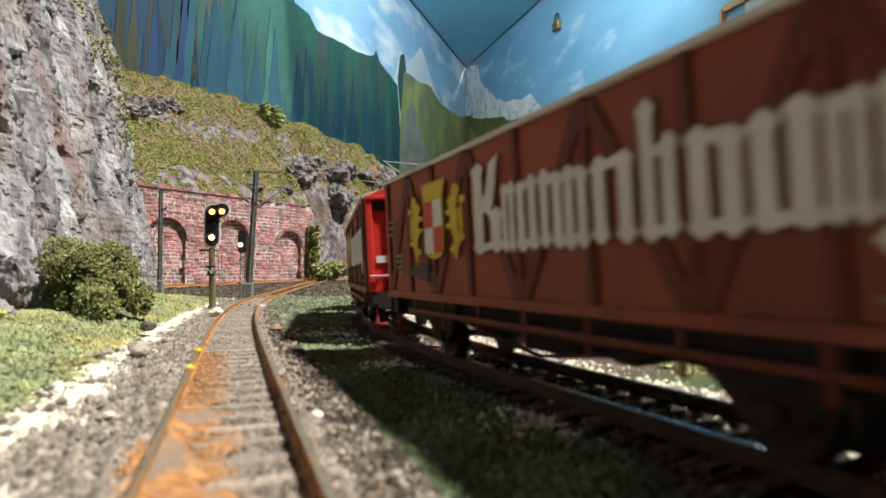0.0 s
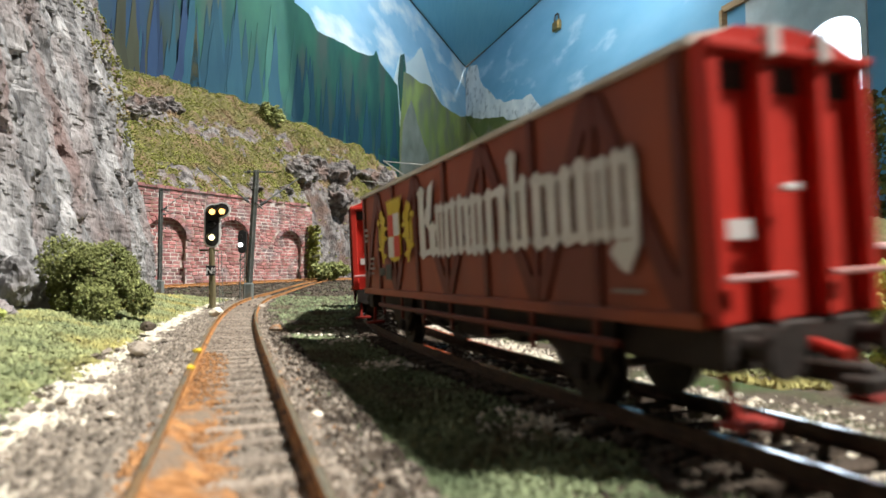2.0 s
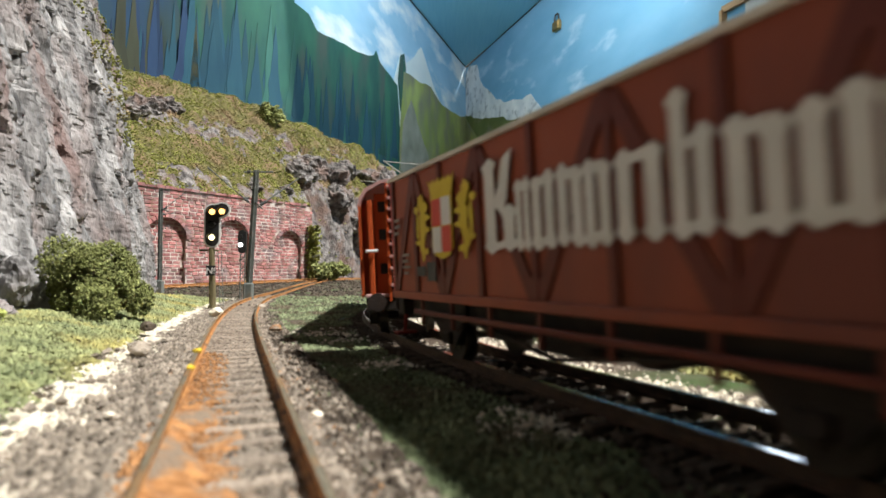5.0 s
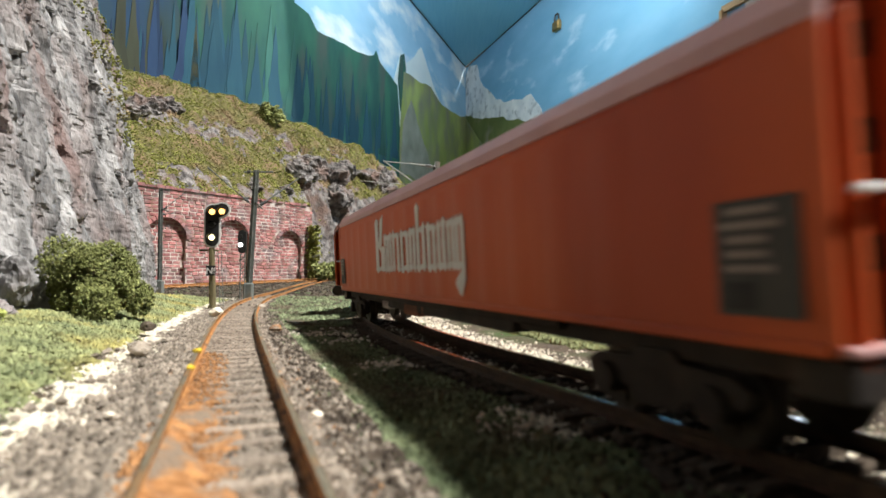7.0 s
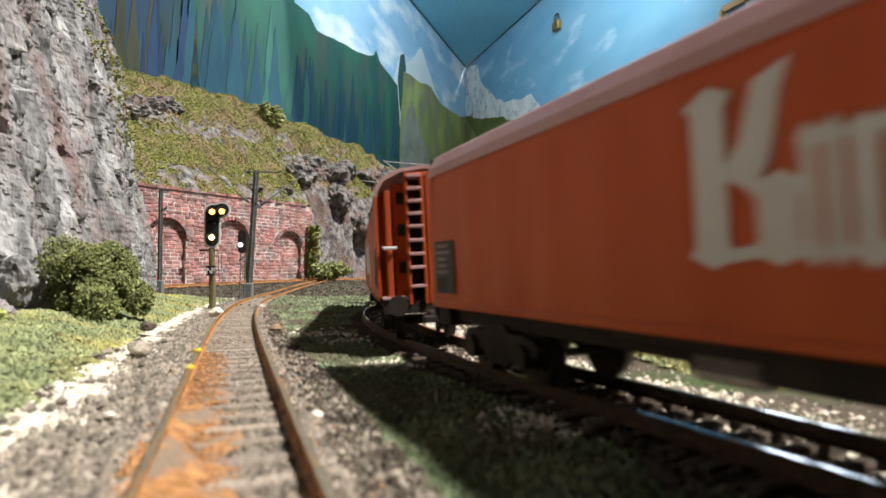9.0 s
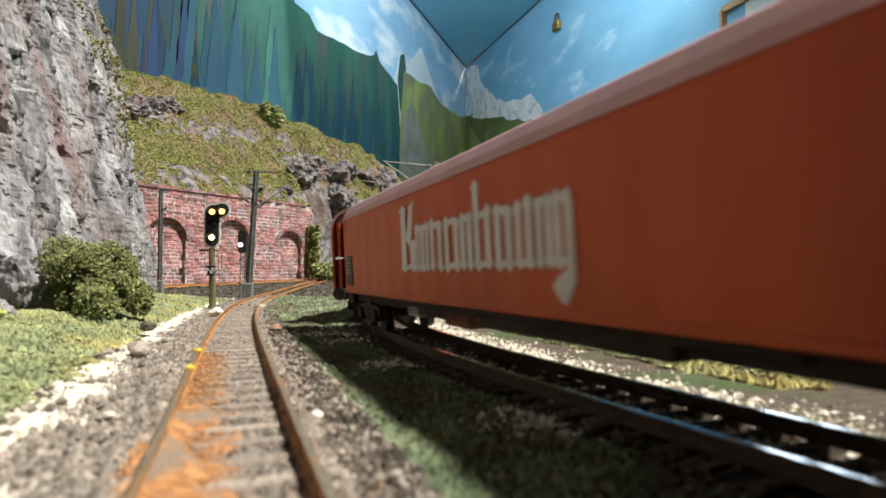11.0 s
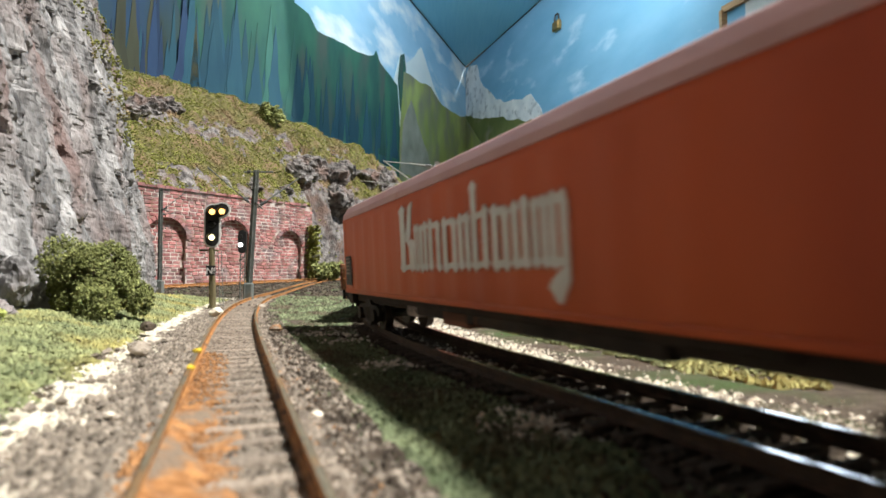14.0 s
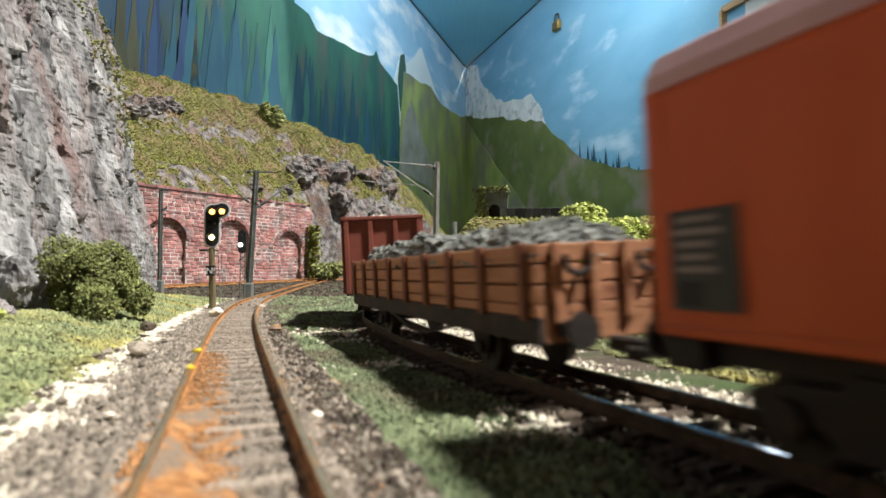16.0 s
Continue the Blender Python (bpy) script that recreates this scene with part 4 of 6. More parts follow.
def build_window():
    """The window in the painted wall, with two round-headed lights."""
    win = thing("window_1", 0, 0, 0, 0, "white window with two round-headed lights and wooden trim", "window", kind="structure")
    a0, a1, z0, z1 = 188, 262, 8, 74
    bm = bmesh.new()
    for p, q in (((a0, z1), (a1, z1)), ((a0, z0), (a0, z1))):
        beam(bm, on_wall(RIGHT_WALL, *p, .4), on_wall(RIGHT_WALL, *q, .4), 1.8, 2.2)
    part("trim_board", bm, M_PINE_WOOD, win, "plain wooden trim")
    # frame plate with two openings
    for c in (202.5, 217.5):
        half, spring = 6.3, 54
        bm = bmesh.new()
        n = 14
        arc = [(c + half * math.cos(math.pi * k / n), spring + half * .8 * math.sin(math.pi * k / n)) for k in range(n + 1)]
        edge = [(c + 7.5, z0)] + [(c + 7.5, spring)] + [(c + 7.5 - 15 * k / n, z1 - 1) for k in range(n + 1)] + [(c - 7.5, spring), (c - 7.5, z0)]
        inner = [(c + half, z0)] + [(c + half, spring)] + arc + [(c - half, spring), (c - half, z0)]
        lo = [[bm.verts.new(on_wall(RIGHT_WALL, a, z, d)) for a, z in ring] for ring, d in ((edge, .3), (inner, .3), (inner, -2.2), (edge, -2.2))]
        for r0, r1 in zip(lo, lo[1:]):
            for i in range(len(r0) - 1):
                bm.faces.new((r0[i], r0[i + 1], r1[i + 1], r1[i]))
        part("window_frame", bm, M_WHITE_PAINT, win)
        plate("pane", RIGHT_WALL, [(c - 7.4, z0), (c + 7.4, z0), (c + 7.4, 62), (c - 7.4, 62)], M_DAY, -2.6, win, "bright daylight behind the glass", .3)
    for a0, a1, t, b in ((188, 262, 123, 75), (188, 262, 8, -4), (225.2, 262, 75, 8), (188, 194.8, 75, 8)):
        w = plate("wall_right_part", RIGHT_WALL, [(a0, b), (a1, b), (a1, t), (a0, t)], M_SKY_R, -2, None, "", 2)
        tagged(w, "blue painted wall round the window", kind="structure")


build_window()


def blocker_wall(name, a, b, label):
    """An unseen wall added to block fill light, from a to b, in plan."""
    bm = bmesh.new()
    d = Vector((b[1] - a[1], a[0] - b[0])).normalized() * 3
    prism(bm, [a, b, (b[0] + d.x, b[1] + d.y), (a[0] + d.x, a[1] + d.y)], lambda p, q, k: (p, q, -4 + k), 152)
    bmesh.ops.recalc_face_normals(bm, faces=bm.faces[:])
    tagged(part(name, bm, M_BLOCKER, None, label), kind="structure")


# walls out of view, added and kept dark to cut fill and bounce
M_BLOCKER = mat("blocker_brown", (0.10, 0.075, 0.05), (0.16, 0.12, 0.085), 0.3, 0.9, 0.1, (0.09, 0.07, 0.05), 0.2, 0.6)
blocker_wall("wall_back", (150, -70), (-135, -70), "plain brown unseen wall added to block fill light from behind")
blocker_wall("wall_left", (-135, -73), (-113.5, 20), "plain brown unseen side wall added to block fill light")


# ---- the bank behind the train ----
def bank_z(x, y):
    return 11.3 * smoothstep((y - 74) / 24) * smoothstep((x + 3) / 9) + .5 * fnoise(x * .2, y * .2, 2)


def build_bank():
    xs, ys = np.arange(-5, 75, 1.2), np.arange(72, 120, 1.2)
    w = len(xs)
    verts = [(x, y, bank_z(x, y) + rise(y) - .6) for y in ys for x in xs]
    faces = [(j * w + i, j * w + i + 1, (j + 1) * w + i + 1, (j + 1) * w + i) for j in range(len(ys) - 1) for i in range(w - 1)]
    ob = mesh_part("grass_bank", verts, faces, M_BASE_TURF, smooth=True)
    tagged(ob, "grassy bank behind the curve of the track", "bank")
    rnd = random.Random(6)
    sp = []
    for _ in range(5000):
        x, y = rnd.uniform(-4, 60), rnd.uniform(73, 112)
        sp.append((x, y, bank_z(x, y) + rise(y) - .5, rnd.uniform(.15, .45)))
    scatter("bank_grass", sp, M_TURF, "yellow-green tufts on the bank", 15, .9)


build_bank()
for k, (x, y, r, h) in enumerate(((19.5, 84, 3.6, 4.6), (25.5, 86, 4.2, 5.6), (31.5, 85, 4.0, 5.2), (22.5, 90, 3.2, 5.2))):
    bush("bush", x, y, bank_z(x, y) + rise(y) - .8, r, 2.6, h, 1700, "pale yellow-green shrub on the bank", M_LEAF_YELLOW, 40 + k, .42)
for k, (x, y, r, h) in enumerate(((9.6, 17.5, .9, .8), (12.5, 14.5, 1.4, 1.2), (13.8, 18.5, 2.2, 3.0), (16.0, 16.5, 2.4, 3.6), (8.4, 23.0, 1.2, .9), (6.4, 30.0, 1.4, .9))):
    bush("bush", x, y, -.45, r, 1.2, h, 1100, "pale green shrub behind the train's track", M_LEAF_YELLOW, 50 + k, .17)

M_GREY_STONE = mat("grey_stone", (0.10, 0.11, 0.10), (0.24, 0.26, 0.25), 0.8, 0.9, 0.4, (0.12, 0.14, 0.10), 0.4, 0.58)
M_BLACK = mat("plain_black", (0.012, 0.012, 0.012), (0.03, 0.03, 0.03), 2.0, 0.6, 0.1)


def build_portal():
    y0 = 98.0
    z0 = bank_z(8.6, y0) + rise(y0) - .8
    portal = thing("tunnel_portal", 8.8, y0, z0, -8, "small grey stone tunnel portal overgrown with ivy", "tunnel portal")
    bm = bmesh.new()
    outer = [(-2.2, 0), (-2.4, 4.6), (2.4, 4.6), (2.2, 0)]
    n = 10
    hole = [(-1.0, 0)] + [(-1.0 * math.cos(math.pi * k / n), 1.7 + 1.0 * math.sin(math.pi * k / n)) for k in range(n + 1)] + [(1.0, 0)]
    prism(bm, outer[:1] + [outer[1], outer[2], outer[3]] + hole[::-1], lambda a, b, d: (a, d, b), 1.6)
    bmesh.ops.recalc_face_normals(bm, faces=bm.faces[:])
    bmesh.ops.triangulate(bm, faces=[f for f in bm.faces if len(f.verts) > 4])
    part("portal_wall", bm, M_GREY_STONE, portal)
    bm = bmesh.new()
    box(bm, -2.7, 2.7, -.3, 1.8, 4.6, 5.2, .1)
    part("cornice", bm, M_GREY_STONE, portal)
    # black plate behind the opening puts the dark of the bore into colour
    bm = bmesh.new()
    box(bm, -1.2, 1.2, 1.3, 1.7, 0, 3, .0)
    part("dark_bore", bm, M_BLACK, portal)
    rnd = random.Random(2)
    leaf_cloud("ivy", [(rnd.gauss(-2.2, .5), rnd.uniform(-.5, .2), 5.2 * rnd.random(), .4) for _ in range(260)] + [(rnd.uniform(-2.6, 2.4), rnd.uniform(-.5, .3), rnd.gauss(5.2, .25), .35) for _ in range(200)], M_LEAF, portal, 4, "dark green ivy")
    wall = thing("parapet", 17.5, 97.5, bank_z(17.5, 97.5) + rise(97.5) - .4, -4, "low dark stone parapet along the bank", "parapet")
    for i in range(9):
        bm = bmesh.new()
        box(bm, -6.6 + i * 1.5, -5.15 + i * 1.5, -.4, .4, -.6, 1.6, .08)
        part("block", bm, M_BLACK if i % 4 == 1 else M_STEEL_DARK, wall)


build_portal()

plant = thing("potted_plant", 93.0, 126.0, -.5, 0, "tall dark leafy plant before the bright window", "plant")
bm = bmesh.new()
rod(bm, (0, 0, 0), (0, 0, 9), 4.2, 5.4, 20)
part("pot", bm, M_GREY_STONE, plant)
bm = bmesh.new()
rod(bm, (0, 0, 8), (.5, 0, 38), .6, .2, 8)
for k in range(9):
    rod(bm, (.2, 0, 14 + 2.6 * k), (4 * math.cos(k * 2.4), 4 * math.sin(k * 2.4), 18 + 2.6 * k), .22, .08, 6)
part("stem", bm, M_BARK, plant)
rp = random.Random(9)
leaf_cloud("foliage", [(rp.gauss(0, 2.6), rp.gauss(0, 2.4), rp.uniform(14, 43), rp.uniform(.6, 1.4)) for _ in range(900)], M_LEAF, plant, 6)
# ---- signals and masts ----
M_MAST = mat("mast_paint", (0.10, 0.115, 0.11), (0.19, 0.205, 0.19), 1.5, 0.7, 0.2, (0.16, 0.12, 0.08), 0.4, 0.62)
M_MAST_PALE = mat("pale_mast_paint", (0.30, 0.31, 0.29), (0.46, 0.47, 0.44), 1.5, 0.7, 0.2, (0.28, 0.24, 0.19), 0.4, 0.62)
M_POST = mat("signal_post", (0.10, 0.085, 0.045), (0.20, 0.17, 0.09), 2.0, 0.8, 0.3, stretch=(2, 2, .4))
M_WHITE = mat("white_enamel", (0.72, 0.72, 0.70), (0.84, 0.84, 0.82), 2.0, 0.5, 0.05)
M_LAMP_AMBER = glow("amber_lamp", (1.0, 0.55, 0.16), 3.4)
M_LAMP_YELLOW = glow("yellow_lamp", (1.0, 0.86, 0.42), 4.0)
M_LAMP_WHITE = glow("white_lamp", (0.95, 0.98, 1.0), 5.0)


def capsule(cx0, cz0, cx1, cz1, r, n=10):
    """Outline of a plate round the line from one end to the other."""
    ang = math.atan2(cz1 - cz0, cx1 - cx0)
    out = []
    for c, base in (((cx1, cz1), ang - math.pi / 2), ((cx0, cz0), ang + math.pi / 2)):
        out += [(c[0] + r * math.cos(base + math.pi * k / n), c[1] + r * math.sin(base + math.pi * k / n)) for k in range(n + 1)]
    return out


def build_signal():
    sig = thing("railway_signal", -16.15, 40.2, -.35, 8, "colour-light signal with two amber lamps and a yellow lamp lit", "railway signal")
    bm = bmesh.new()
    rod(bm, (.0, .1, 0), (-.12, .1, 4.3), .25, .2, 10)
    rod(bm, (0, .1, 0), (0, .1, .25), .34, .3, 10)
    part("post", bm, M_POST, sig, "brown weathered post")
    for r, y, m, nm in ((.56, .02, M_WHITE, "target_rim"), (.45, -.03, M_BLACK, "target")):
        bm = bmesh.new()
        for o in (capsule(-.08, 4.85, -.08, 6.85, r), capsule(-.08, 6.75, .58, 6.98, r)):
            prism(bm, o, lambda a, b, d: (a, y - d, b), .09)
        bmesh.ops.recalc_face_normals(bm, faces=bm.faces[:])
        part(nm, bm, m, sig, "white rim of the signal target" if r > .5 else "black signal target")
    for x, z, m in ((-.10, 6.82, M_LAMP_AMBER), (.56, 6.86, M_LAMP_AMBER), (-.10, 5.02, M_LAMP_YELLOW), (-.10, 5.9, M_BLACK)):
        bm = bmesh.new()
        rod(bm, (x, -.09, z), (x, -.22, z), .21, .18, 14)
        lens = part("lens", bm, m, sig, "glowing lamp" if m is not M_BLACK else "dark lens")
        bm = bmesh.new()
        for k in range(9):
            t0, t1 = math.pi * k / 9, math.pi * (k + 1) / 9
            p = [(x + .29 * math.cos(t), q, z + .29 * math.sin(t)) for t in (t0, t1) for q in (-.1, -.42)]
            vs = [bm.verts.new(v) for v in p]
            bm.faces.new((vs[0], vs[1], vs[3], vs[2]))
        part("hood", bm, M_BLACK, lens, "black hood")
    bm = bmesh.new()
    box(bm, -.95, .35, -.05, .3, 4.05, 4.17, .03)
    part("platform", bm, M_POST, sig)
    for x in (.28, .5):
        bm = bmesh.new()
        rod(bm, (x + .22, .15, .05), (x, .15, 4.1), .025, seg=6)
        part("ladder_stile", bm, M_MAST, sig)
    for k in range(13):
        bm = bmesh.new()
        z = .3 + k * .3
        x = .28 + .22 * (1 - z / 4.1)
        rod(bm, (x, .15, z), (x + .22, .15, z), .018, seg=5)
        part("rung", bm, M_MAST, sig)
    bm = bmesh.new()
    box(bm, -.42, .22, -.2, -.14, 2.35, 3.05, .02)
    part("number_plate", bm, M_BLACK, sig, "black plate")
    cu = bpy.data.curves.new("plate_letters", "FONT")
    cu.body, cu.size, cu.align_x, cu.extrude = "Nf", .62 * U, "CENTER", .01 * U
    tmp = bpy.data.objects.new("tmp", cu)
    me = bpy.data.meshes.new_from_object(tmp)
    me.materials.append(M_WHITE)
    bpy.data.objects.remove(tmp)
    t = new("plate_letters", me)
    t.parent = sig
    t.matrix_basis = pose(-.10 * U, -.22 * U, 2.47 * U, 90, 0, 0)


build_signal()


def build_dwarf():
    sig = thing("railway_signal", -18.2, 52.0, .0, 5, "small black signal with one white lamp on a lattice post", "railway signal")
    for x in (-.2, .2):
        bm = bmesh.new()
        rod(bm, (x, 0, -.2), (x, 0, 4.3), .05, seg=6)
        part("post", bm, M_MAST, sig)
    for k in range(9):
        bm = bmesh.new()
        rod(bm, (-.2, 0, .2 + k * .45), (.2, 0, .65 + k * .45), .03, seg=5)
        part("lattice_bar", bm, M_MAST, sig)
    bm = bmesh.new()
    prism(bm, capsule(0, 4.35, 0, 5.75, .36), lambda a, b, d: (a, -d, b), .35)
    bmesh.ops.recalc_face_normals(bm, faces=bm.faces[:])
    part("target", bm, M_BLACK, sig)
    for z, m in ((4.75, M_LAMP_WHITE), (5.5, M_BLACK)):
        bm = bmesh.new()
        rod(bm, (-.12, -.35, z), (-.12, -.5, z), .19, .17, 12)
        part("lens", bm, m, sig, "lit white lamp" if m is M_LAMP_WHITE else "dark lens")


build_dwarf()


def mast(x, y, z, h, lean, arms, label, base=True, w=.3, paint=None):
    paint = paint or M_MAST
    m = thing("catenary_mast", x, y, z, 6, label, "catenary mast")
    bm = bmesh.new()
    top = Vector((lean, 0, h))
    for sx in (-w / 2, w / 2):
        beam(bm, (sx, 0, 0), top + Vector((sx * .75, 0, 0)), .07, .3)
    beam(bm, (0, 0, 0), top, w, .06)
    part("column", bm, paint, m)
    if base:
        bm = bmesh.new()
        box(bm, -.42, .42, -.4, .4, -.8, 1.2, .12)
        part("footing", bm, M_MAST, m, "grey concrete footing")
    for (p, q, r) in arms:
        bm = bmesh.new()
        rod(bm, p, q, r, seg=6)
        part("bracket", bm, paint, m)
        d = (Vector(q) - Vector(p)) * .12
        bm = bmesh.new()
        rod(bm, Vector(p) + d, Vector(p) + d * 1.9, r * 2.2, seg=8)
        part("insulator", bm, M_STEEL_DARK, m)
    return m


mast(-18.3, 54.0, .1, 11.9, .55, [((-.6, 0, 11.7), (2.1, 0, 11.75), .07), ((.5, 0, 8.2), (4.2, 2, 11.5), .07), ((.4, 0, 8.4), (-3.6, -1, 11.9), .06), ((.45, 0, 8.9), (1.2, 0, 8.2), .06)], "grey steel catenary mast beside the rusty track")
mast(-33.6, 68.0, .2, 12.2, -.1, [((-.2, 0, 12.0), (1.0, 0, 12.1), .05), ((0, 0, 9.4), (2.4, 1, 11.9), .05), ((0, 0, 9.0), (1.5, .4, 9.3), .05), ((0, 0, 9.7), (.9, 0, 9.4), .07)], "slim grey catenary mast before the retaining wall", True, .26)
mast(-.9, 62.0, .0, 14.4, .28, [((.25, 0, 13.9), (-5.4, -1, 14.1), .06), ((.1, 0, 10.4), (-5.6, -1, 14.2), .08), ((-2.0, -.4, 11.7), (-8.0, -1.5, 11.9), .04), ((.25, 0, 13.7), (-1.6, -.3, 13.95), .12)], "pale grey catenary mast inside the curve", True, .4, M_MAST_PALE)
mast(1.3, 64.0, .0, 8.0, 0, [], "short grey post beside the mast", False, .3, M_MAST_PALE)
# ---- the goods train ----
M_BROWN = mat("wagon_brown", (0.24, 0.050, 0.021), (0.32, 0.072, 0.030), 0.9, 0.55, 0.08, (0.17, 0.045, 0.03), 0.3, 0.6, stretch=(1, 1, .35))
M_BRACE = mat("wagon_dark_brown", (0.10, 0.018, 0.011), (0.135, 0.025, 0.015), 1.0, 0.55, 0.08)
M_RED = mat("wagon_red", (0.50, 0.030, 0.020), (0.60, 0.045, 0.030), 1.0, 0.45, 0.06, (0.42, 0.03, 0.02), 0.3, 0.62)
M_RED_DARK = mat("dull_red", (0.22, 0.02, 0.014), (0.30, 0.03, 0.02), 1.0, 0.6, 0.1)
M_ORANGE = mat("wagon_orange", (0.46, 0.077, 0.017), (0.55, 0.105, 0.024), 0.6, 0.5, 0.06, (0.36, 0.056, 0.018), 0.25, 0.6, stretch=(1, 1, .3))
M_ROOF_PINK = mat("faded_roof", (0.50, 0.28, 0.27), (0.58, 0.36, 0.35), 0.8, 0.6, 0.08, (0.45, 0.18, 0.15), 0.4, 0.62)
M_ROOF_GREY = mat("roof_grey", (0.52, 0.49, 0.43), (0.66, 0.62, 0.55), 0.8, 0.6, 0.1, (0.40, 0.36, 0.30), 0.4, 0.6)
M_UNDER = mat("underframe_black", (0.016, 0.013, 0.011), (0.045, 0.034, 0.028), 2.0, 0.75, 0.2, (0.07, 0.04, 0.025), 0.4, 0.62)
M_WHEEL = mat("wheel_steel", (0.04, 0.035, 0.03), (0.10, 0.085, 0.07), 2.0, 0.5, 0.1, metal=0.7)
M_LETTER = mat("white_lettering", (0.60, 0.60, 0.58), (0.70, 0.70, 0.68), 1.5, 0.6, 0.03)
M_YELLOW = mat("yellow_print", (0.55, 0.40, 0.02), (0.66, 0.50, 0.04), 1.5, 0.6, 0.03)
M_PRINT_RED = mat("red_print", (0.55, 0.06, 0.04), (0.62, 0.08, 0.05), 1.5, 0.6, 0.03)
M_PANEL = mat("dark_data_panel", (0.035, 0.035, 0.035), (0.07, 0.068, 0.06), 2.0, 0.6, 0.05)
M_PRINT_GREY = mat("grey_print", (0.19, 0.15, 0.13), (0.27, 0.23, 0.21), 2.0, 0.6, 0.03)
M_TIMBER = mat("planked_side", (0.34, 0.15, 0.075), (0.52, 0.25, 0.13), 1.2, 0.75, 0.25, (0.24, 0.09, 0.05), 0.4, 0.6, stretch=(.3, 2, 3))
M_TIMBER_DARK = mat("iron_stake", (0.16, 0.06, 0.035), (0.24, 0.09, 0.05), 1.5, 0.7, 0.2)
M_GONDOLA = mat("gondola_brown", (0.21, 0.06, 0.042), (0.29, 0.085, 0.06), 1.0, 0.6, 0.1, (0.18, 0.06, 0.04), 0.3, 0.6)
M_COAL = mat("grey_load", (0.10, 0.11, 0.10), (0.30, 0.31, 0.29), 2.0, 0.9, 0.4, island=0.4)
M_PALE_LOAD = mat("pale_load", (0.40, 0.36, 0.33), (0.62, 0.57, 0.53), 2.0, 0.9, 0.4, island=0.3)
SPINNERS = []


def wheelset(x, parent, r=.56):
    bm = bmesh.new()
    rod(bm, (0, -1.0, 0), (0, 1.0, 0), .09, seg=8)
    for y in (-.86, .86):
        rod(bm, (0, y - .11, 0), (0, y + .11, 0), r, seg=22)
        s = -1 if y > 0 else 1
        rod(bm, (0, y + s * .11, 0), (0, y + s * .18, 0), r + .09, seg=22)
        for k in range(6):
            a = k * math.pi / 3
            rod(bm, (math.cos(a) * .28, y - s * .1, math.sin(a) * .28), (math.cos(a) * .28, y - s * .14, math.sin(a) * .28), .09, seg=6)
    w = part("wheelset", bm, M_WHEEL, parent)
    w.matrix_basis = pose(x * U, 0, r * U)
    SPINNERS.append((w, x, r))
    return w


def buffers(parent, L, z, head):
    for s in (1, -1):
        for y in (-1.0, 1.0):
            bm = bmesh.new()
            rod(bm, (s * L, y, z), (s * (L + .55), y, z), .15, .13, 10)
            rod(bm, (s * (L + .5), y, z), (s * (L + .62), y, z), .3, .3, 14)
            part("buffer", bm, head, parent, "black round buffer")
        bm = bmesh.new()
        box(bm, s * L if s > 0 else -L - .9, L + .9 if s > 0 else -L, -.14, .14, z - .45, z - .2, .04)
        box(bm, min(s * (L + .7), s * (L + 1.0)), max(s * (L + .7), s * (L + 1.0)), -.35, .35, z - .5, z - .3, .04)
        part("coupling", bm, M_UNDER, parent)


SIDE = -1


def slab(name, parent, w, outline, material, d0, thick=.012, label=""):
    bm = bmesh.new()
    prism(bm, outline, lambda a, b, d: (a, SIDE * (w + d0 + d), b), thick)
    bmesh.ops.recalc_face_normals(bm, faces=bm.faces[:])
    if any(len(f.verts) > 4 for f in bm.faces):
        bmesh.ops.triangulate(bm, faces=[f for f in bm.faces if len(f.verts) > 4])
    return part(name, bm, material, parent, label)


def stroke(x, w, z0, z1, lift=.0):
    """A pointed upright bar with small spurs."""
    k = .22 * w
    return [(x - k, z0 + .15), (x + w / 2, z0), (x + w + k, z0 + .13 + lift), (x + w, z0 + .27), (x + w, z1 - .29), (x + w + k, z1 - .14), (x + w * .55, z1), (x - k, z1 - .17 - lift), (x, z1 - .28), (x, z0 + .27)]


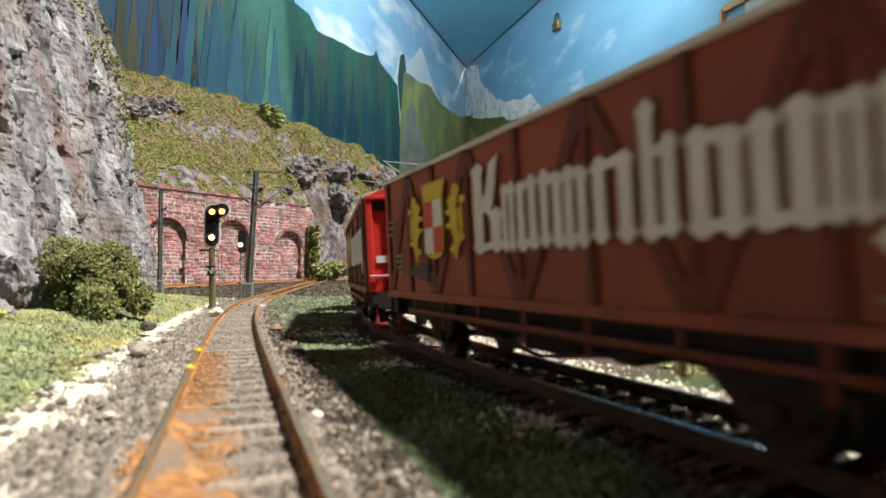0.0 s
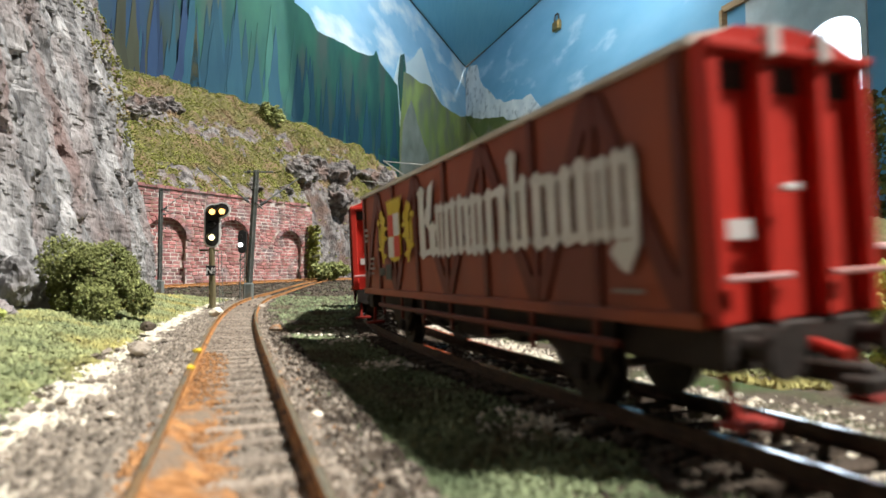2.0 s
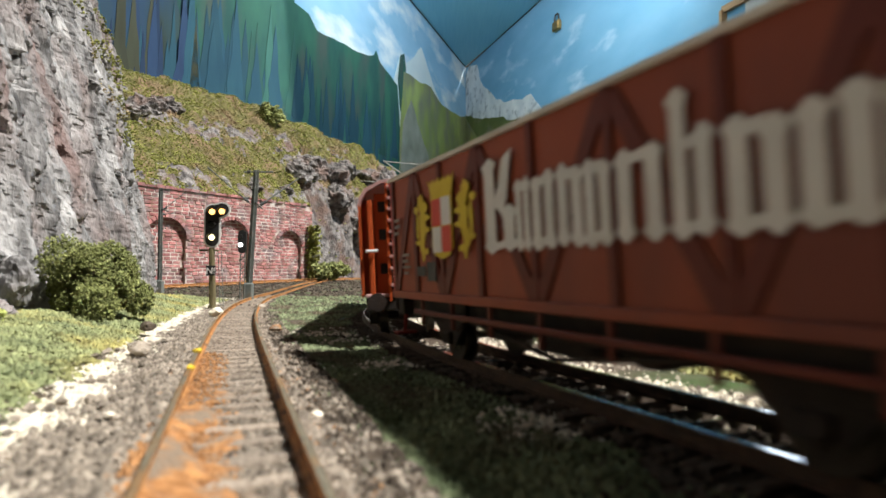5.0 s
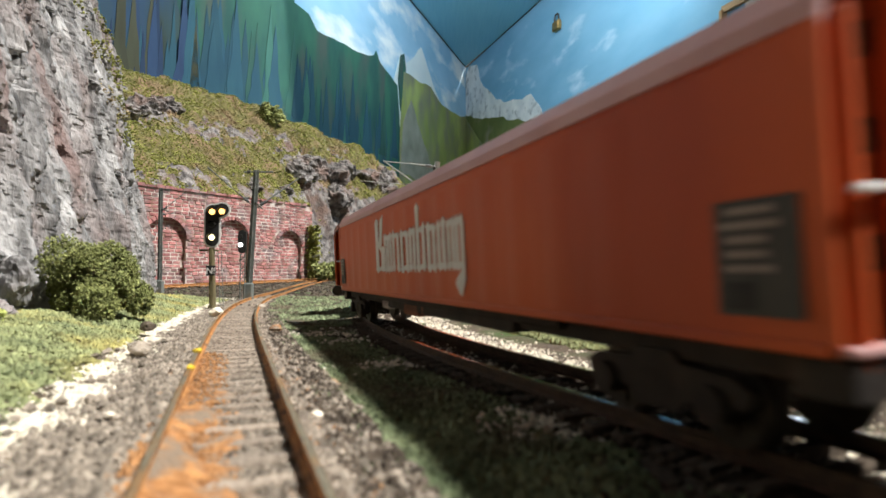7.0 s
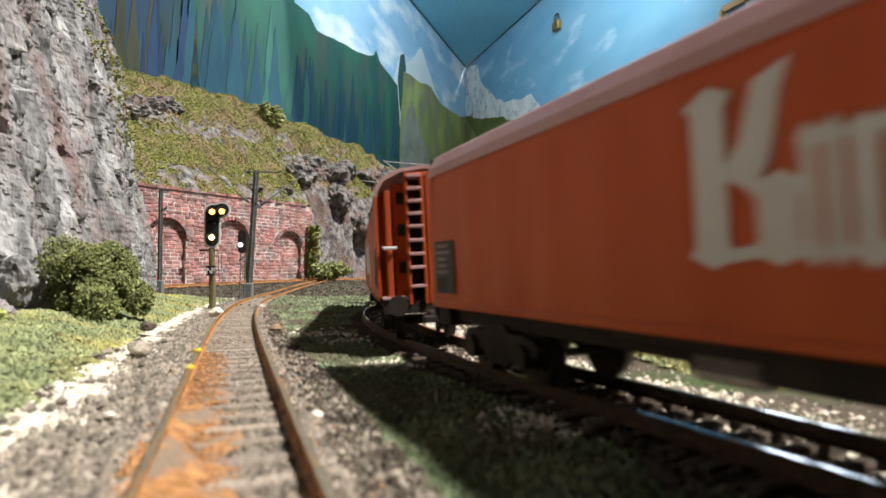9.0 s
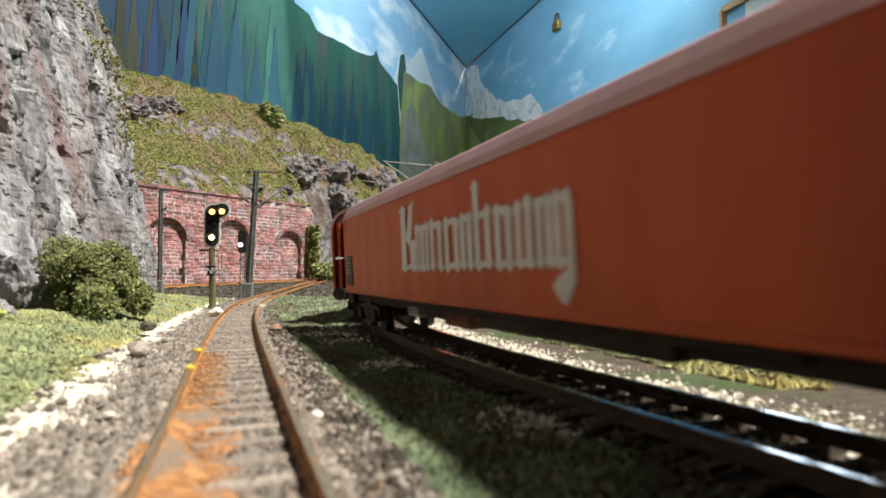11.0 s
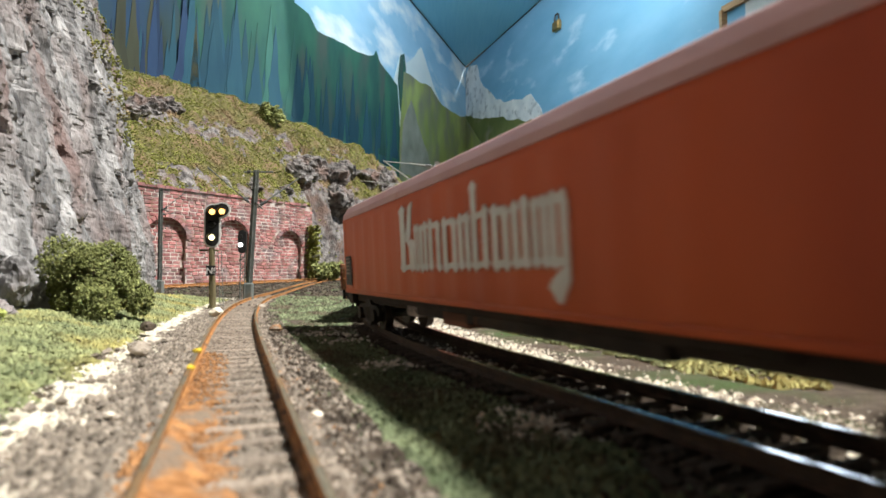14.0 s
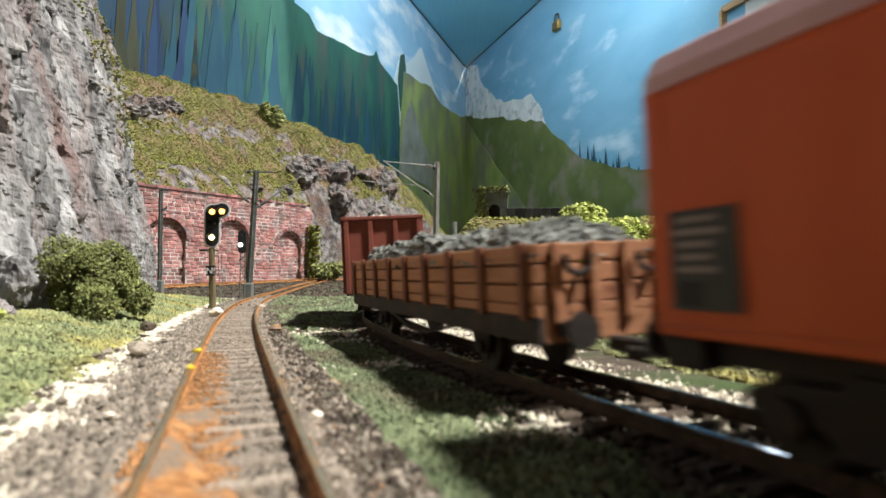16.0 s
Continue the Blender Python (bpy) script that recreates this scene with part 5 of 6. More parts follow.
def word_bars(parent, w, units, base, mid, high, low, d0):
    """A white device of plain pointed bars; units are (left, right) stretches, the first and seventh tall, the last hanging low."""
    rnd = random.Random(len(units))
    for i, (xa, xb) in enumerate(units):
        u = xb - xa
        b = min(.40 * u, .27) if i else .36 * u
        left_top = high if i in (0, 6) else mid + rnd.uniform(-.06, .04)
        last = i == len(units) - 1
        slab("printed_bar", parent, w, stroke(xa, b, base + rnd.uniform(-.03, .03), left_top, rnd.uniform(-.05, .05)), M_LETTER, d0, .012)
        if last:
            right = [(xb, low + .38), (xb, mid - .26), (xb - .05, mid - .1), (xb - b * .6, mid), (xb - b * 1.2, mid - .2), (xb - b, mid - .34), (xb - b, base + .06), (xa + .02, low + .42), (xa - .10, low + .28), (xa + .24 * u, low + .04), (xa + .5 * u, low - .02)]
        else:
            right = stroke(xb - b, b, base + rnd.uniform(-.03, .03), mid - .42 if i == 0 else mid + rnd.uniform(-.08, .05), rnd.uniform(-.05, .05))
        slab("printed_bar", parent, w, right, M_LETTER, d0, .012)
        if i == 0:
            slab("printed_bar", parent, w, [(xa + .30 * u, mid - .40), (xa + .50 * u, mid - .05), (xa + .66 * u, high - .10), (xb, high + .03), (xb - .10 * u, high - .26), (xb - .22 * u, mid - .30), (xa + .62 * u, mid - .62)], M_LETTER, d0 + .001, .012)
        for z in ((mid - .24, base + .10) if i in (2, 4, 6, 7, 10) else (mid - .24,) if i % 2 else (base + .10,)):
            slab("printed_link", parent, w, [(xa + b * .8, z - .04), (xb - b * .8, z + .03), (xb - b * .8, z + .17), (xa + b * .8, z + .10)], M_LETTER, d0 + .002, .012)


BROWN_UNITS = [(-1.6, -.52), (-.45, -.02), (.08, .70), (.82, 1.42), (1.50, 2.04), (2.2, 3.0), (3.18, 3.76), (3.96, 4.66), (4.78, 5.46), (5.55, 5.92), (6.02, 6.52)]
ORANGE_UNITS = [(-4.85, -3.62), (-3.58, -3.2), (-3.12, -2.55), (-2.42, -1.6), (-1.42, -.55), (-.44, .2), (.32, 1.12), (1.3, 2.02), (2.15, 2.78), (2.9, 3.42), (3.48, 4.04)]


def blob(cx, cz, rx, rz, seed, n=18, amp=.28):
    rnd = random.Random(seed)
    return [(cx + rx * math.cos(t) * (1 + rnd.uniform(-amp, amp)), cz + rz * math.sin(t) * (1 + rnd.uniform(-amp, amp))) for t in [2 * math.pi * k / n for k in range(n)]]


def bar_text(parent, w, x0, x1, z0, z1, rows, material, seed, d0=.03):
    """Unreadable small print as plain bars."""
    rnd = random.Random(seed)
    bm = bmesh.new()
    h = (z1 - z0) / rows
    for r in range(rows):
        x = x0 + rnd.uniform(0, .1) * (x1 - x0)
        e = x1 - rnd.uniform(0, .35) * (x1 - x0)
        prism(bm, [(x, z0 + r * h + h * .25), (e, z0 + r * h + h * .25), (e, z0 + r * h + h * .75), (x, z0 + r * h + h * .75)], lambda a, b, d: (a, SIDE * (w + d0 + d), b), .01)
    bmesh.ops.recalc_face_normals(bm, faces=bm.faces[:])
    part("small_print", bm, material, parent)


def wagon_brown(extra):
    L, w, z0, z1 = 7.45, 1.47, 1.62, 4.82
    g = thing("covered_wagon", 0, 0, 0, 0, "brown covered goods wagon with red ends and white print" + extra, "goods wagon", "brown covered wagons")
    bm = bmesh.new()
    box(bm, -L + .08, L - .08, -w, w, z0, z1, .03)
    body = part("body", bm, M_BROWN, g)
    # roof: shallow vault with overhang
    bm = bmesh.new()
    prof = [(-w - .10, z1 - .02), (-w - .10, z1 + .08), (-w * .6, z1 + .26), (0, z1 + .34), (w * .6, z1 + .26), (w + .10, z1 + .08), (w + .10, z1 - .02)]
    prism(bm, prof, lambda a, b, d: (-L - .05 + d, a, b), 2 * L + .1)
    bmesh.ops.recalc_face_normals(bm, faces=bm.faces[:])
    roof = part("roof", bm, M_ROOF_GREY, g, "weathered pale grey roof")
    # frame of posts and crossing braces on both sides
    posts = [-7.2, -5.55, -3.9, -2.0, 0.0, 2.0, 3.9, 5.55, 7.2]
    for sgn in (-1, 1):
        for i, x in enumerate(posts):
            bm = bmesh.new()
            box(bm, x - .10, x + .10, min(sgn * w, sgn * (w + .07)), max(sgn * w, sgn * (w + .07)), z0, z1 - .02, .015)
            part("post", bm, M_BRACE, g)
        for i in range(8):
            a, b = posts[i], posts[i + 1]
            up = i % 2 == 0
            za, zb = (z0 + .1, z1 - .15) if up else (z1 - .15, z0 + .1)
            bm = bmesh.new()
            beam(bm, (a + .1, sgn * (w + .03), za), (b - .1, sgn * (w + .03), zb), .05, .30)
            part("brace", bm, M_BRACE, g)
        bm = bmesh.new()
        box(bm, -L, L, min(sgn * (w - .02), sgn * (w + .09)), max(sgn * (w - .02), sgn * (w + .09)), z0 - .14, z0 + .06, .02)
        part("sill", bm, M_BROWN, g)
        # step rail under the body
        bm = bmesh.new()
        box(bm, -5.9, 5.9, min(sgn * (w - .05), sgn * (w + .05)), max(sgn * (w - .05), sgn * (w + .05)), 1.10, 1.22, .02)
        part("step_rail", bm, M_BRACE, g)
        for k in range(7):
            x = -5.4 + k * 1.8
            bm = bmesh.new()
            box(bm, x - .06, x + .06, min(sgn * (w - .04), sgn * (w + .03)), max(sgn * (w - .04), sgn * (w + .03)), .85, z0 - .1, .01)
            part("hanger", bm, M_BRACE, g)
        bm = bmesh.new()
        beam(bm, (-3.6, sgn * (w - .3), 1.1), (0, sgn * (w - .3), .62), .07)
        beam(bm, (0, sgn * (w - .3), .62), (3.6, sgn * (w - .3), 1.1), .07)
        part("truss_rod", bm, M_UNDER, g)
    for s in (1, -1):
        e = s * L
        bm = bmesh.new()
        box(bm, min(e, e - s * .1), max(e, e - s * .1), -w + .02, w - .02, z0 - .1, z1 + .05, .02)
        bm.verts.ensure_lookup_table()
        end = part("end_wall", bm, M_RED, g, "bright red end wall")
        for y in (-w + .12, -.5, .5, w - .12):
            bm = bmesh.new()
            box(bm, min(e, e + s * .17), max(e, e + s * .17), y - .11, y + .11, z0 - .1, z1 - .05, .03)
            part("end_post", bm, M_RED, end)
        bm = bmesh.new()
        box(bm, min(e, e + s * .22), max(e, e + s * .22), -w, w, z1 - .10, z1 + .03, .02)
        part("end_ledge", bm, M_RED, end)
        # gable above the ledge
        bm = bmesh.new()
        prism(bm, [(-w, z1), (-w * .6, z1 + .24), (0, z1 + .31), (w * .6, z1 + .24), (w, z1)], lambda a, b, d: (e + s * (.12 - d), a, b), .3)
        bmesh.ops.recalc_face_normals(bm, faces=bm.faces[:])
        part("gable", bm, M_RED, end)
        # vents as black plates; the shade under the ledge is in their black
        for y in (-.95, .0, .95):
            bm = bmesh.new()
            box(bm, min(e, e + s * .03), max(e, e + s * .03), y - .28, y + .28, z1 - .50, z1 - .14, .01)
            part("vent", bm, M_BLACK, end, "end vent, black with the shade under the ledge")
        for y in (-.40, .52):
            bm = bmesh.new()
            box(bm, min(e + s * .16, e + s * .25), max(e + s * .16, e + s * .25), y - .11, y + .11, z1 - .12, z1 + .26, .02)
            part("tag", bm, M_LETTER, end, "white tag")
        for y in (-.9, .9):
            bm = bmesh.new()
            rod(bm, (e + s * .26, y - .52, 2.07), (e + s * .26, y + .52, 2.07), .04, seg=6)
            part("hand_rail", bm, M_ROOF_PINK, end, "pinkish white hand rail")
        bm = bmesh.new()
        rod(bm, (e + s * .34, -.56, 3.1), (e + s * .34, -.30, 3.1), .05, seg=6)
        box(bm, min(e + s * .02, e + s * .06), max(e + s * .02, e + s * .06), -1.15, -.72, 2.52, 2.76)
        part("end_fitting", bm, M_LETTER, end)
        # beam coloured black: the shadow under the end is put into it
        bm = bmesh.new()
        box(bm, min(e - s * .3, e + s * .12), max(e - s * .3, e + s * .12), -1.35, 1.35, .98, z0 - .12, .03)
        part("buffer_beam", bm, M_UNDER, g, "buffer beam with the shadow under the end in its colour")
        bm = bmesh.new()
        rod(bm, (e + s * .1, .12, 1.2), (e + s * .55, .12, 1.1), .09, seg=10)
        part("coupling_hook", bm, M_RED, g, "bright red coupling hook")
        bm = bmesh.new()
        for y in (-1.2, 1.2):
            beam(bm, (e - s * .1, y, 1.1), (e + s * .1, y, .45), .08)
        box(bm, min(e, e + s * .35), max(e, e + s * .35), -1.45, -.85, .38, .46, .01)
        box(bm, min(e, e + s * .35), max(e, e + s * .35), .85, 1.45, .38, .46, .01)
        part("step", bm, M_RED_DARK, g, "red shunter's step")
    bm = bmesh.new()
    box(bm, -L + .2, L - .2, -1.05, 1.05, .92, z0 - .05, .03)
    box(bm, -1.2, .6, -.8, .8, .6, 1.1, .05)
    box(bm, -3.4, -2.5, -.7, .7, .62, 1.1, .05)
    box(bm, 1.6, 2.2, -.9, .9, .7, 1.1, .05)
    part("underframe", bm, M_UNDER, g)
    for x in (-4.5, 4.5):
        wheelset(x, g)
        for y in (-1.12, 1.12):
            bm = bmesh.new()
            prism(bm, [(x - 1.0, 1.5), (x + 1.0, 1.5), (x + .92, 1.05), (x + .34, .40), (x - .34, .40), (x - .92, 1.05)], lambda a, b, d: (a, y - .04 + d, b), .08)
            bmesh.ops.recalc_face_normals(bm, faces=bm.faces[:])
            box(bm, x - .2, x + .2, y - .16, y + .16, .42, .72, .04)
            for k in range(4):
                box(bm, x - .95 + k * .12, x + .95 - k * .12, y - .09, y + .09, .98 - k * .07, 1.04 - k * .07)
            part("axle_guard", bm, M_UNDER, g)
    buffers(g, L, 1.25, M_UNDER)
    # print on the side that shows
    d0 = .085
    word_bars(g, w, BROWN_UNITS, 2.53, 3.88, 4.42, 2.16, d0)
    place = d0 + .005
    crest = part("crest", bmesh.new(), M_YELLOW, g, "yellow crest with a red and white shield")
    k = 0
    for m, cx in ((1, -4.88), (-1, -2.56)):
        # two plain rampant figures that flank the shield: trunk, head, mane, limbs, tail
        for dx, cz, rx, rz in ((0, 3.35, .20, .42), (-.10, 3.98, .20, .17), (.05, 3.78, .26, .18), (.24, 3.55, .22, .08), (.26, 3.25, .20, .07), (-.10, 2.92, .17, .22),
                               (-.02, 2.68, .10, .2), (.14, 2.72, .16, .08), (-.34, 3.35, .08, .38), (-.42, 3.78, .14, .10), (-.36, 2.95, .14, .07)):
            slab("crest_figure", crest, w, blob(cx + m * dx, cz, rx, rz, k + 3, 14, .2), M_YELLOW, place + .001 * (k % 7))
            k += 1
    for i, cx in enumerate((-4.17, -3.94, -3.71, -3.48, -3.25)):
        slab("crown_point", crest, w, [(cx - .12, 3.98), (cx + .12, 3.98), (cx + .15 + (cx + 3.71) * .25, 4.42), (cx + (cx + 3.71) * .25, 4.3), (cx - .15 + (cx + 3.71) * .25, 4.42)], M_YELLOW, place + .001 * i)
    sh = [(-4.30, 3.98), (-3.12, 3.98), (-3.12, 2.75), (-3.32, 2.58), (-3.71, 2.5), (-4.10, 2.58), (-4.30, 2.75)]
    slab("shield", crest, w, sh, M_YELLOW, place + .014)
    for (x0, x1, za, zb, m) in ((-4.24, -3.72, 3.28, 3.92, M_PRINT_RED), (-3.70, -3.18, 3.28, 3.92, M_LETTER), (-4.24, -3.72, 2.66, 3.26, M_LETTER), (-3.70, -3.18, 2.66, 3.26, M_PRINT_RED)):
        slab("shield_quarter", crest, w, [(x0, za), (x1, za), (x1, zb), (x0, zb)], m, place + .028)
    slab("data_panel", g, w, [(-4.75, 1.98), (-4.2, 1.98), (-4.2, 2.45), (-4.75, 2.45)], M_PANEL, d0, .012, "black data panel")
    slab("data_panel", g, w, [(-5.4, 2.1), (-4.85, 2.1), (-4.85, 2.35), (-5.4, 2.35)], M_PANEL, d0)
    bar_text(g, w, -7.05, -6.55, 3.2, 3.75, 3, M_PRINT_GREY, 1, d0)
    bar_text(g, w, -6.5, -5.9, 2.1, 2.75, 4, M_PRINT_GREY, 2, d0)
    bar_text(g, w, 5.9, 6.7, 1.85, 1.98, 1, M_PRINT_GREY, 3, d0)
    return g


def bogie(x, parent):
    b = part("bogie", bmesh.new(), M_UNDER, parent)
    for y in (-1.15, 1.15):
        bm = bmesh.new()
        prism(bm, [(x - 1.55, .78), (x - 1.3, .92), (x - .5, .95), (x - .35, 1.12), (x + .35, 1.12), (x + .5, .95), (x + 1.3, .92), (x + 1.55, .78), (x + 1.5, .58), (x + .6, .5), (x + .4, .3), (x - .4, .3), (x - .6, .5), (x - 1.5, .58)], lambda a, q, d: (a, y - .08 + d, q), .16)
        bmesh.ops.recalc_face_normals(bm, faces=bm.faces[:])
        bmesh.ops.triangulate(bm, faces=[f for f in bm.faces if len(f.verts) > 4])
        for xx in (x - 1.03, x + 1.03):
            rod(bm, (xx, y - .2, .56), (xx, y + .2, .56), .24, seg=12)
        for k in (-.22, 0, .22):
            rod(bm, (x + k, y, .38), (x + k, y, .85), .1, seg=8)
        part("side_frame", bm, M_UNDER, b)
    bm = bmesh.new()
    box(bm, x - .35, x + .35, -1.1, 1.1, .75, 1.15, .05)
    part("bolster", bm, M_UNDER, b)
    for xx in (x - 1.03, x + 1.03):
        wheelset(xx, parent, .54)


def wagon_orange():
    L, w = 12.4, 1.5
    g = thing("tarpaulin_wagon", 0, 0, 0, 0, "long orange sliding-wall wagon with white print and pink roof", "goods wagon", "orange bogie wagons")
    wall = [(-w, 1.45), (-w - .02, 3.0), (-w, 4.40), (-w + .04, 4.66), (w - .04, 4.66), (w, 4.40), (w + .02, 3.0), (w, 1.45)]
    bm = bmesh.new()
    prism(bm, wall, lambda a, b, d: (-L - .3 + d, a, b), 2 * L + .3)
    bmesh.ops.recalc_face_normals(bm, faces=bm.faces[:])
    part("body", bm, M_ORANGE, g)
    bm = bmesh.new()
    roof = [(-w - .03, 4.50), (-w + .02, 4.72), (-w + .22, 5.02), (-w * .5, 5.28), (0, 5.38), (w * .5, 5.28), (w - .22, 5.02), (w - .02, 4.72), (w + .03, 4.50)]
    prism(bm, roof, lambda a, b, d: (-L - .3 + d, a, b), 2 * L + .3)
    bmesh.ops.recalc_face_normals(bm, faces=bm.faces[:])
    part("roof", bm, M_ROOF_PINK, g, "faded pinkish roof")
    # soft upright folds of the wall
    for sgn in (-1, 1):
        for k in range(15):
            x = -L + 1.6 + k * 1.45
            bm = bmesh.new()
            prism(bm, [(x - .5, 0), (x - .2, .022), (x, .032), (x + .2, .022), (x + .5, 0)], lambda a, b, d: (a, sgn * (w + .012 + b), 1.55 + d), 2.7)
            bmesh.ops.recalc_face_normals(bm, faces=bm.faces[:])
            part("wall_fold", bm, M_ORANGE, g)
        bm = bmesh.new()
        box(bm, -L - .58, L + .28, min(sgn * (w - .05), sgn * (w + .04)), max(sgn * (w - .05), sgn * (w + .04)), 1.36, 1.5, .02)
        part("sill", bm, M_ORANGE, g)
    rim = [(-w, 1.45), (-w - .02, 3.0), (-w - .02, 4.50), (-w + .02, 4.72), (-w + .22, 5.02), (-w * .5, 5.28), (0, 5.38), (w * .5, 5.28), (w - .22, 5.02), (w - .02, 4.72), (w + .02, 4.50), (w + .02, 3.0), (w, 1.45)]
    inner = [(y * .945, z if k in (0, len(rim) - 1) else z - .10) for k, (y, z) in enumerate(rim)]
    for s in (1, -1):
        e = L if s > 0 else -L - .3
        E = e + s * .32
        end = part("end_wall", bmesh.new(), M_ORANGE, g, "ribbed orange end wall")
        # side walls and roof stand out round the end like a hood
        bm = bmesh.new()
        rings = [[bm.verts.new((x, y, z)) for y, z in ring] for x, ring in ((e, rim), (E, rim), (E, inner), (e, inner))]
        for r0, r1 in zip(rings, rings[1:] + rings[:1]):
            for i in range(len(rim) - 1):
                bm.faces.new((r0[i], r0[i + 1], r1[i + 1], r1[i]))
        bmesh.ops.recalc_face_normals(bm, faces=bm.faces[:])
        for f in bm.faces:
            f.material_index = 1 if f.calc_center_median().z > 4.55 else 0
        part("end_rim", bm, [M_ORANGE, M_ROOF_PINK], end)

        def bar(name, y0, y1, z0, z1, d0, d1, material=M_ORANGE, under=end, label=""):
            bm = bmesh.new()
            box(bm, min(e + s * d0, e + s * d1), max(e + s * d0, e + s * d1), y0, y1, z0, z1, .02)
            return part(name, bm, material, under, label)

        for y0, y1, top, d in ((-1.22, -1.06, 4.62, .34), (-.98, -.56, 4.85, .16), (.02, .22, 5.12, .36), (1.14, 1.30, 4.70, .34)):
            bar("end_post", y0, y1, 1.2, top, 0, d)
        # holes are not cut: their inner dark is laid on as black plates
        for z in (4.40, 3.45, 2.30):
            bar("end_hole", -.86, -.62, z - .18, z + .18, .155, .165, M_BLACK)
        # ribs and rungs in a paler pink than the end wall
        for z in (4.60, 3.55, 2.56, 1.76):
            bar("end_rib", .22, 1.14, z - .05, z + .05, 0, .40, M_ROOF_PINK, end, "pale pink rib")
        bar("end_rib", -1.40, -.56, 1.36, 1.46, 0, .38, M_ROOF_PINK)
        bar("end_cap", -.60, .24, 5.02, 5.16, 0, .36)
        lad = part("ladder", bmesh.new(), M_ORANGE, end, "ladder with pale pink rungs")
        for y in (-.56, -.08):
            bm = bmesh.new()
            box(bm, min(e + s * .2, e + s * .42), max(e + s * .2, e + s * .42), y - .045, y + .045, 1.2, 5.05, .01)
            part("stile", bm, M_ORANGE, lad)
        for z in (5.05, 4.67, 4.29, 3.91, 3.53, 3.11, 2.70, 2.30, 1.74):
            bm = bmesh.new()
            box(bm, min(e + s * .2, e + s * .46), max(e + s * .2, e + s * .46), -.54, -.10, z - .045, z + .045, .01)
            part("rung", bm, M_ROOF_PINK, lad)
        # flat black sheet that puts the shade behind the rungs into colour
        bar("ladder_well", -.52, -.10, 1.3, 4.98, 0, .012, M_BLACK)
        bm = bmesh.new()
        rod(bm, (e + s * .42, -1.32, 2.90), (e + s * .42, -.92, 2.90), .05, seg=6)
        part("handle", bm, M_LETTER, end, "pale handle")
        for y in (.30, .52):
            bar("hook", y - .06, y + .06, 5.15, 5.52, .1, .34, M_UNDER)
        bar("buffer_beam", -1.38, 1.38, .92, 1.34, -.3, .34, M_UNDER, g)
    bm = bmesh.new()
    box(bm, -L, L, -1.15, 1.15, 1.0, 1.44, .03)
    box(bm, -5.4, 5.8, -1.30, 1.30, .92, 1.44, .04)
    box(bm, -7.6, 7.6, -1.32, 1.32, 1.16, 1.44, .04)
    part("underframe", bm, M_UNDER, g)
    for x0, x1, z0, m in ((-5.3, -4.3, .84, M_PALE_LOAD), (-2.3, -.7, .80, M_TIMBER_DARK), (-.4, -.1, .90, M_TIMBER_DARK), (2.6, 3.6, 1.0, M_UNDER)):
        bm = bmesh.new()
        box(bm, x0, x1, -1.3, 1.3, z0, 1.2, .05)
        part("equipment_box", bm, m, g, "pale equipment box" if m is M_PALE_LOAD else "")
    for x in (-10.4, 9.9):
        bogie(x, g)
    buffers(g, L + .5, 1.22, M_UNDER)
    word_bars(g, w, ORANGE_UNITS, 2.19, 3.60, 4.23, 1.64, .045)
    for x0 in (11.42, -12.66):
        slab("data_panel", g, w, [(x0, 1.70), (x0 + 1.02, 1.70), (x0 + 1.02, 2.92), (x0, 2.92)], M_PANEL, .04, .012, "dark data panel with faint print")
        bar_text(g, w, x0 + .06, x0 + .96, 2.12, 2.88, 5, M_PRINT_GREY, 5, .056)
        slab("data_panel", g, w, [(x0 + .10, 1.76), (x0 + .5, 1.76), (x0 + .5, 2.06), (x0 + .10, 2.06)], M_BLACK, .056, .008, "black field of the data panel")
    return g


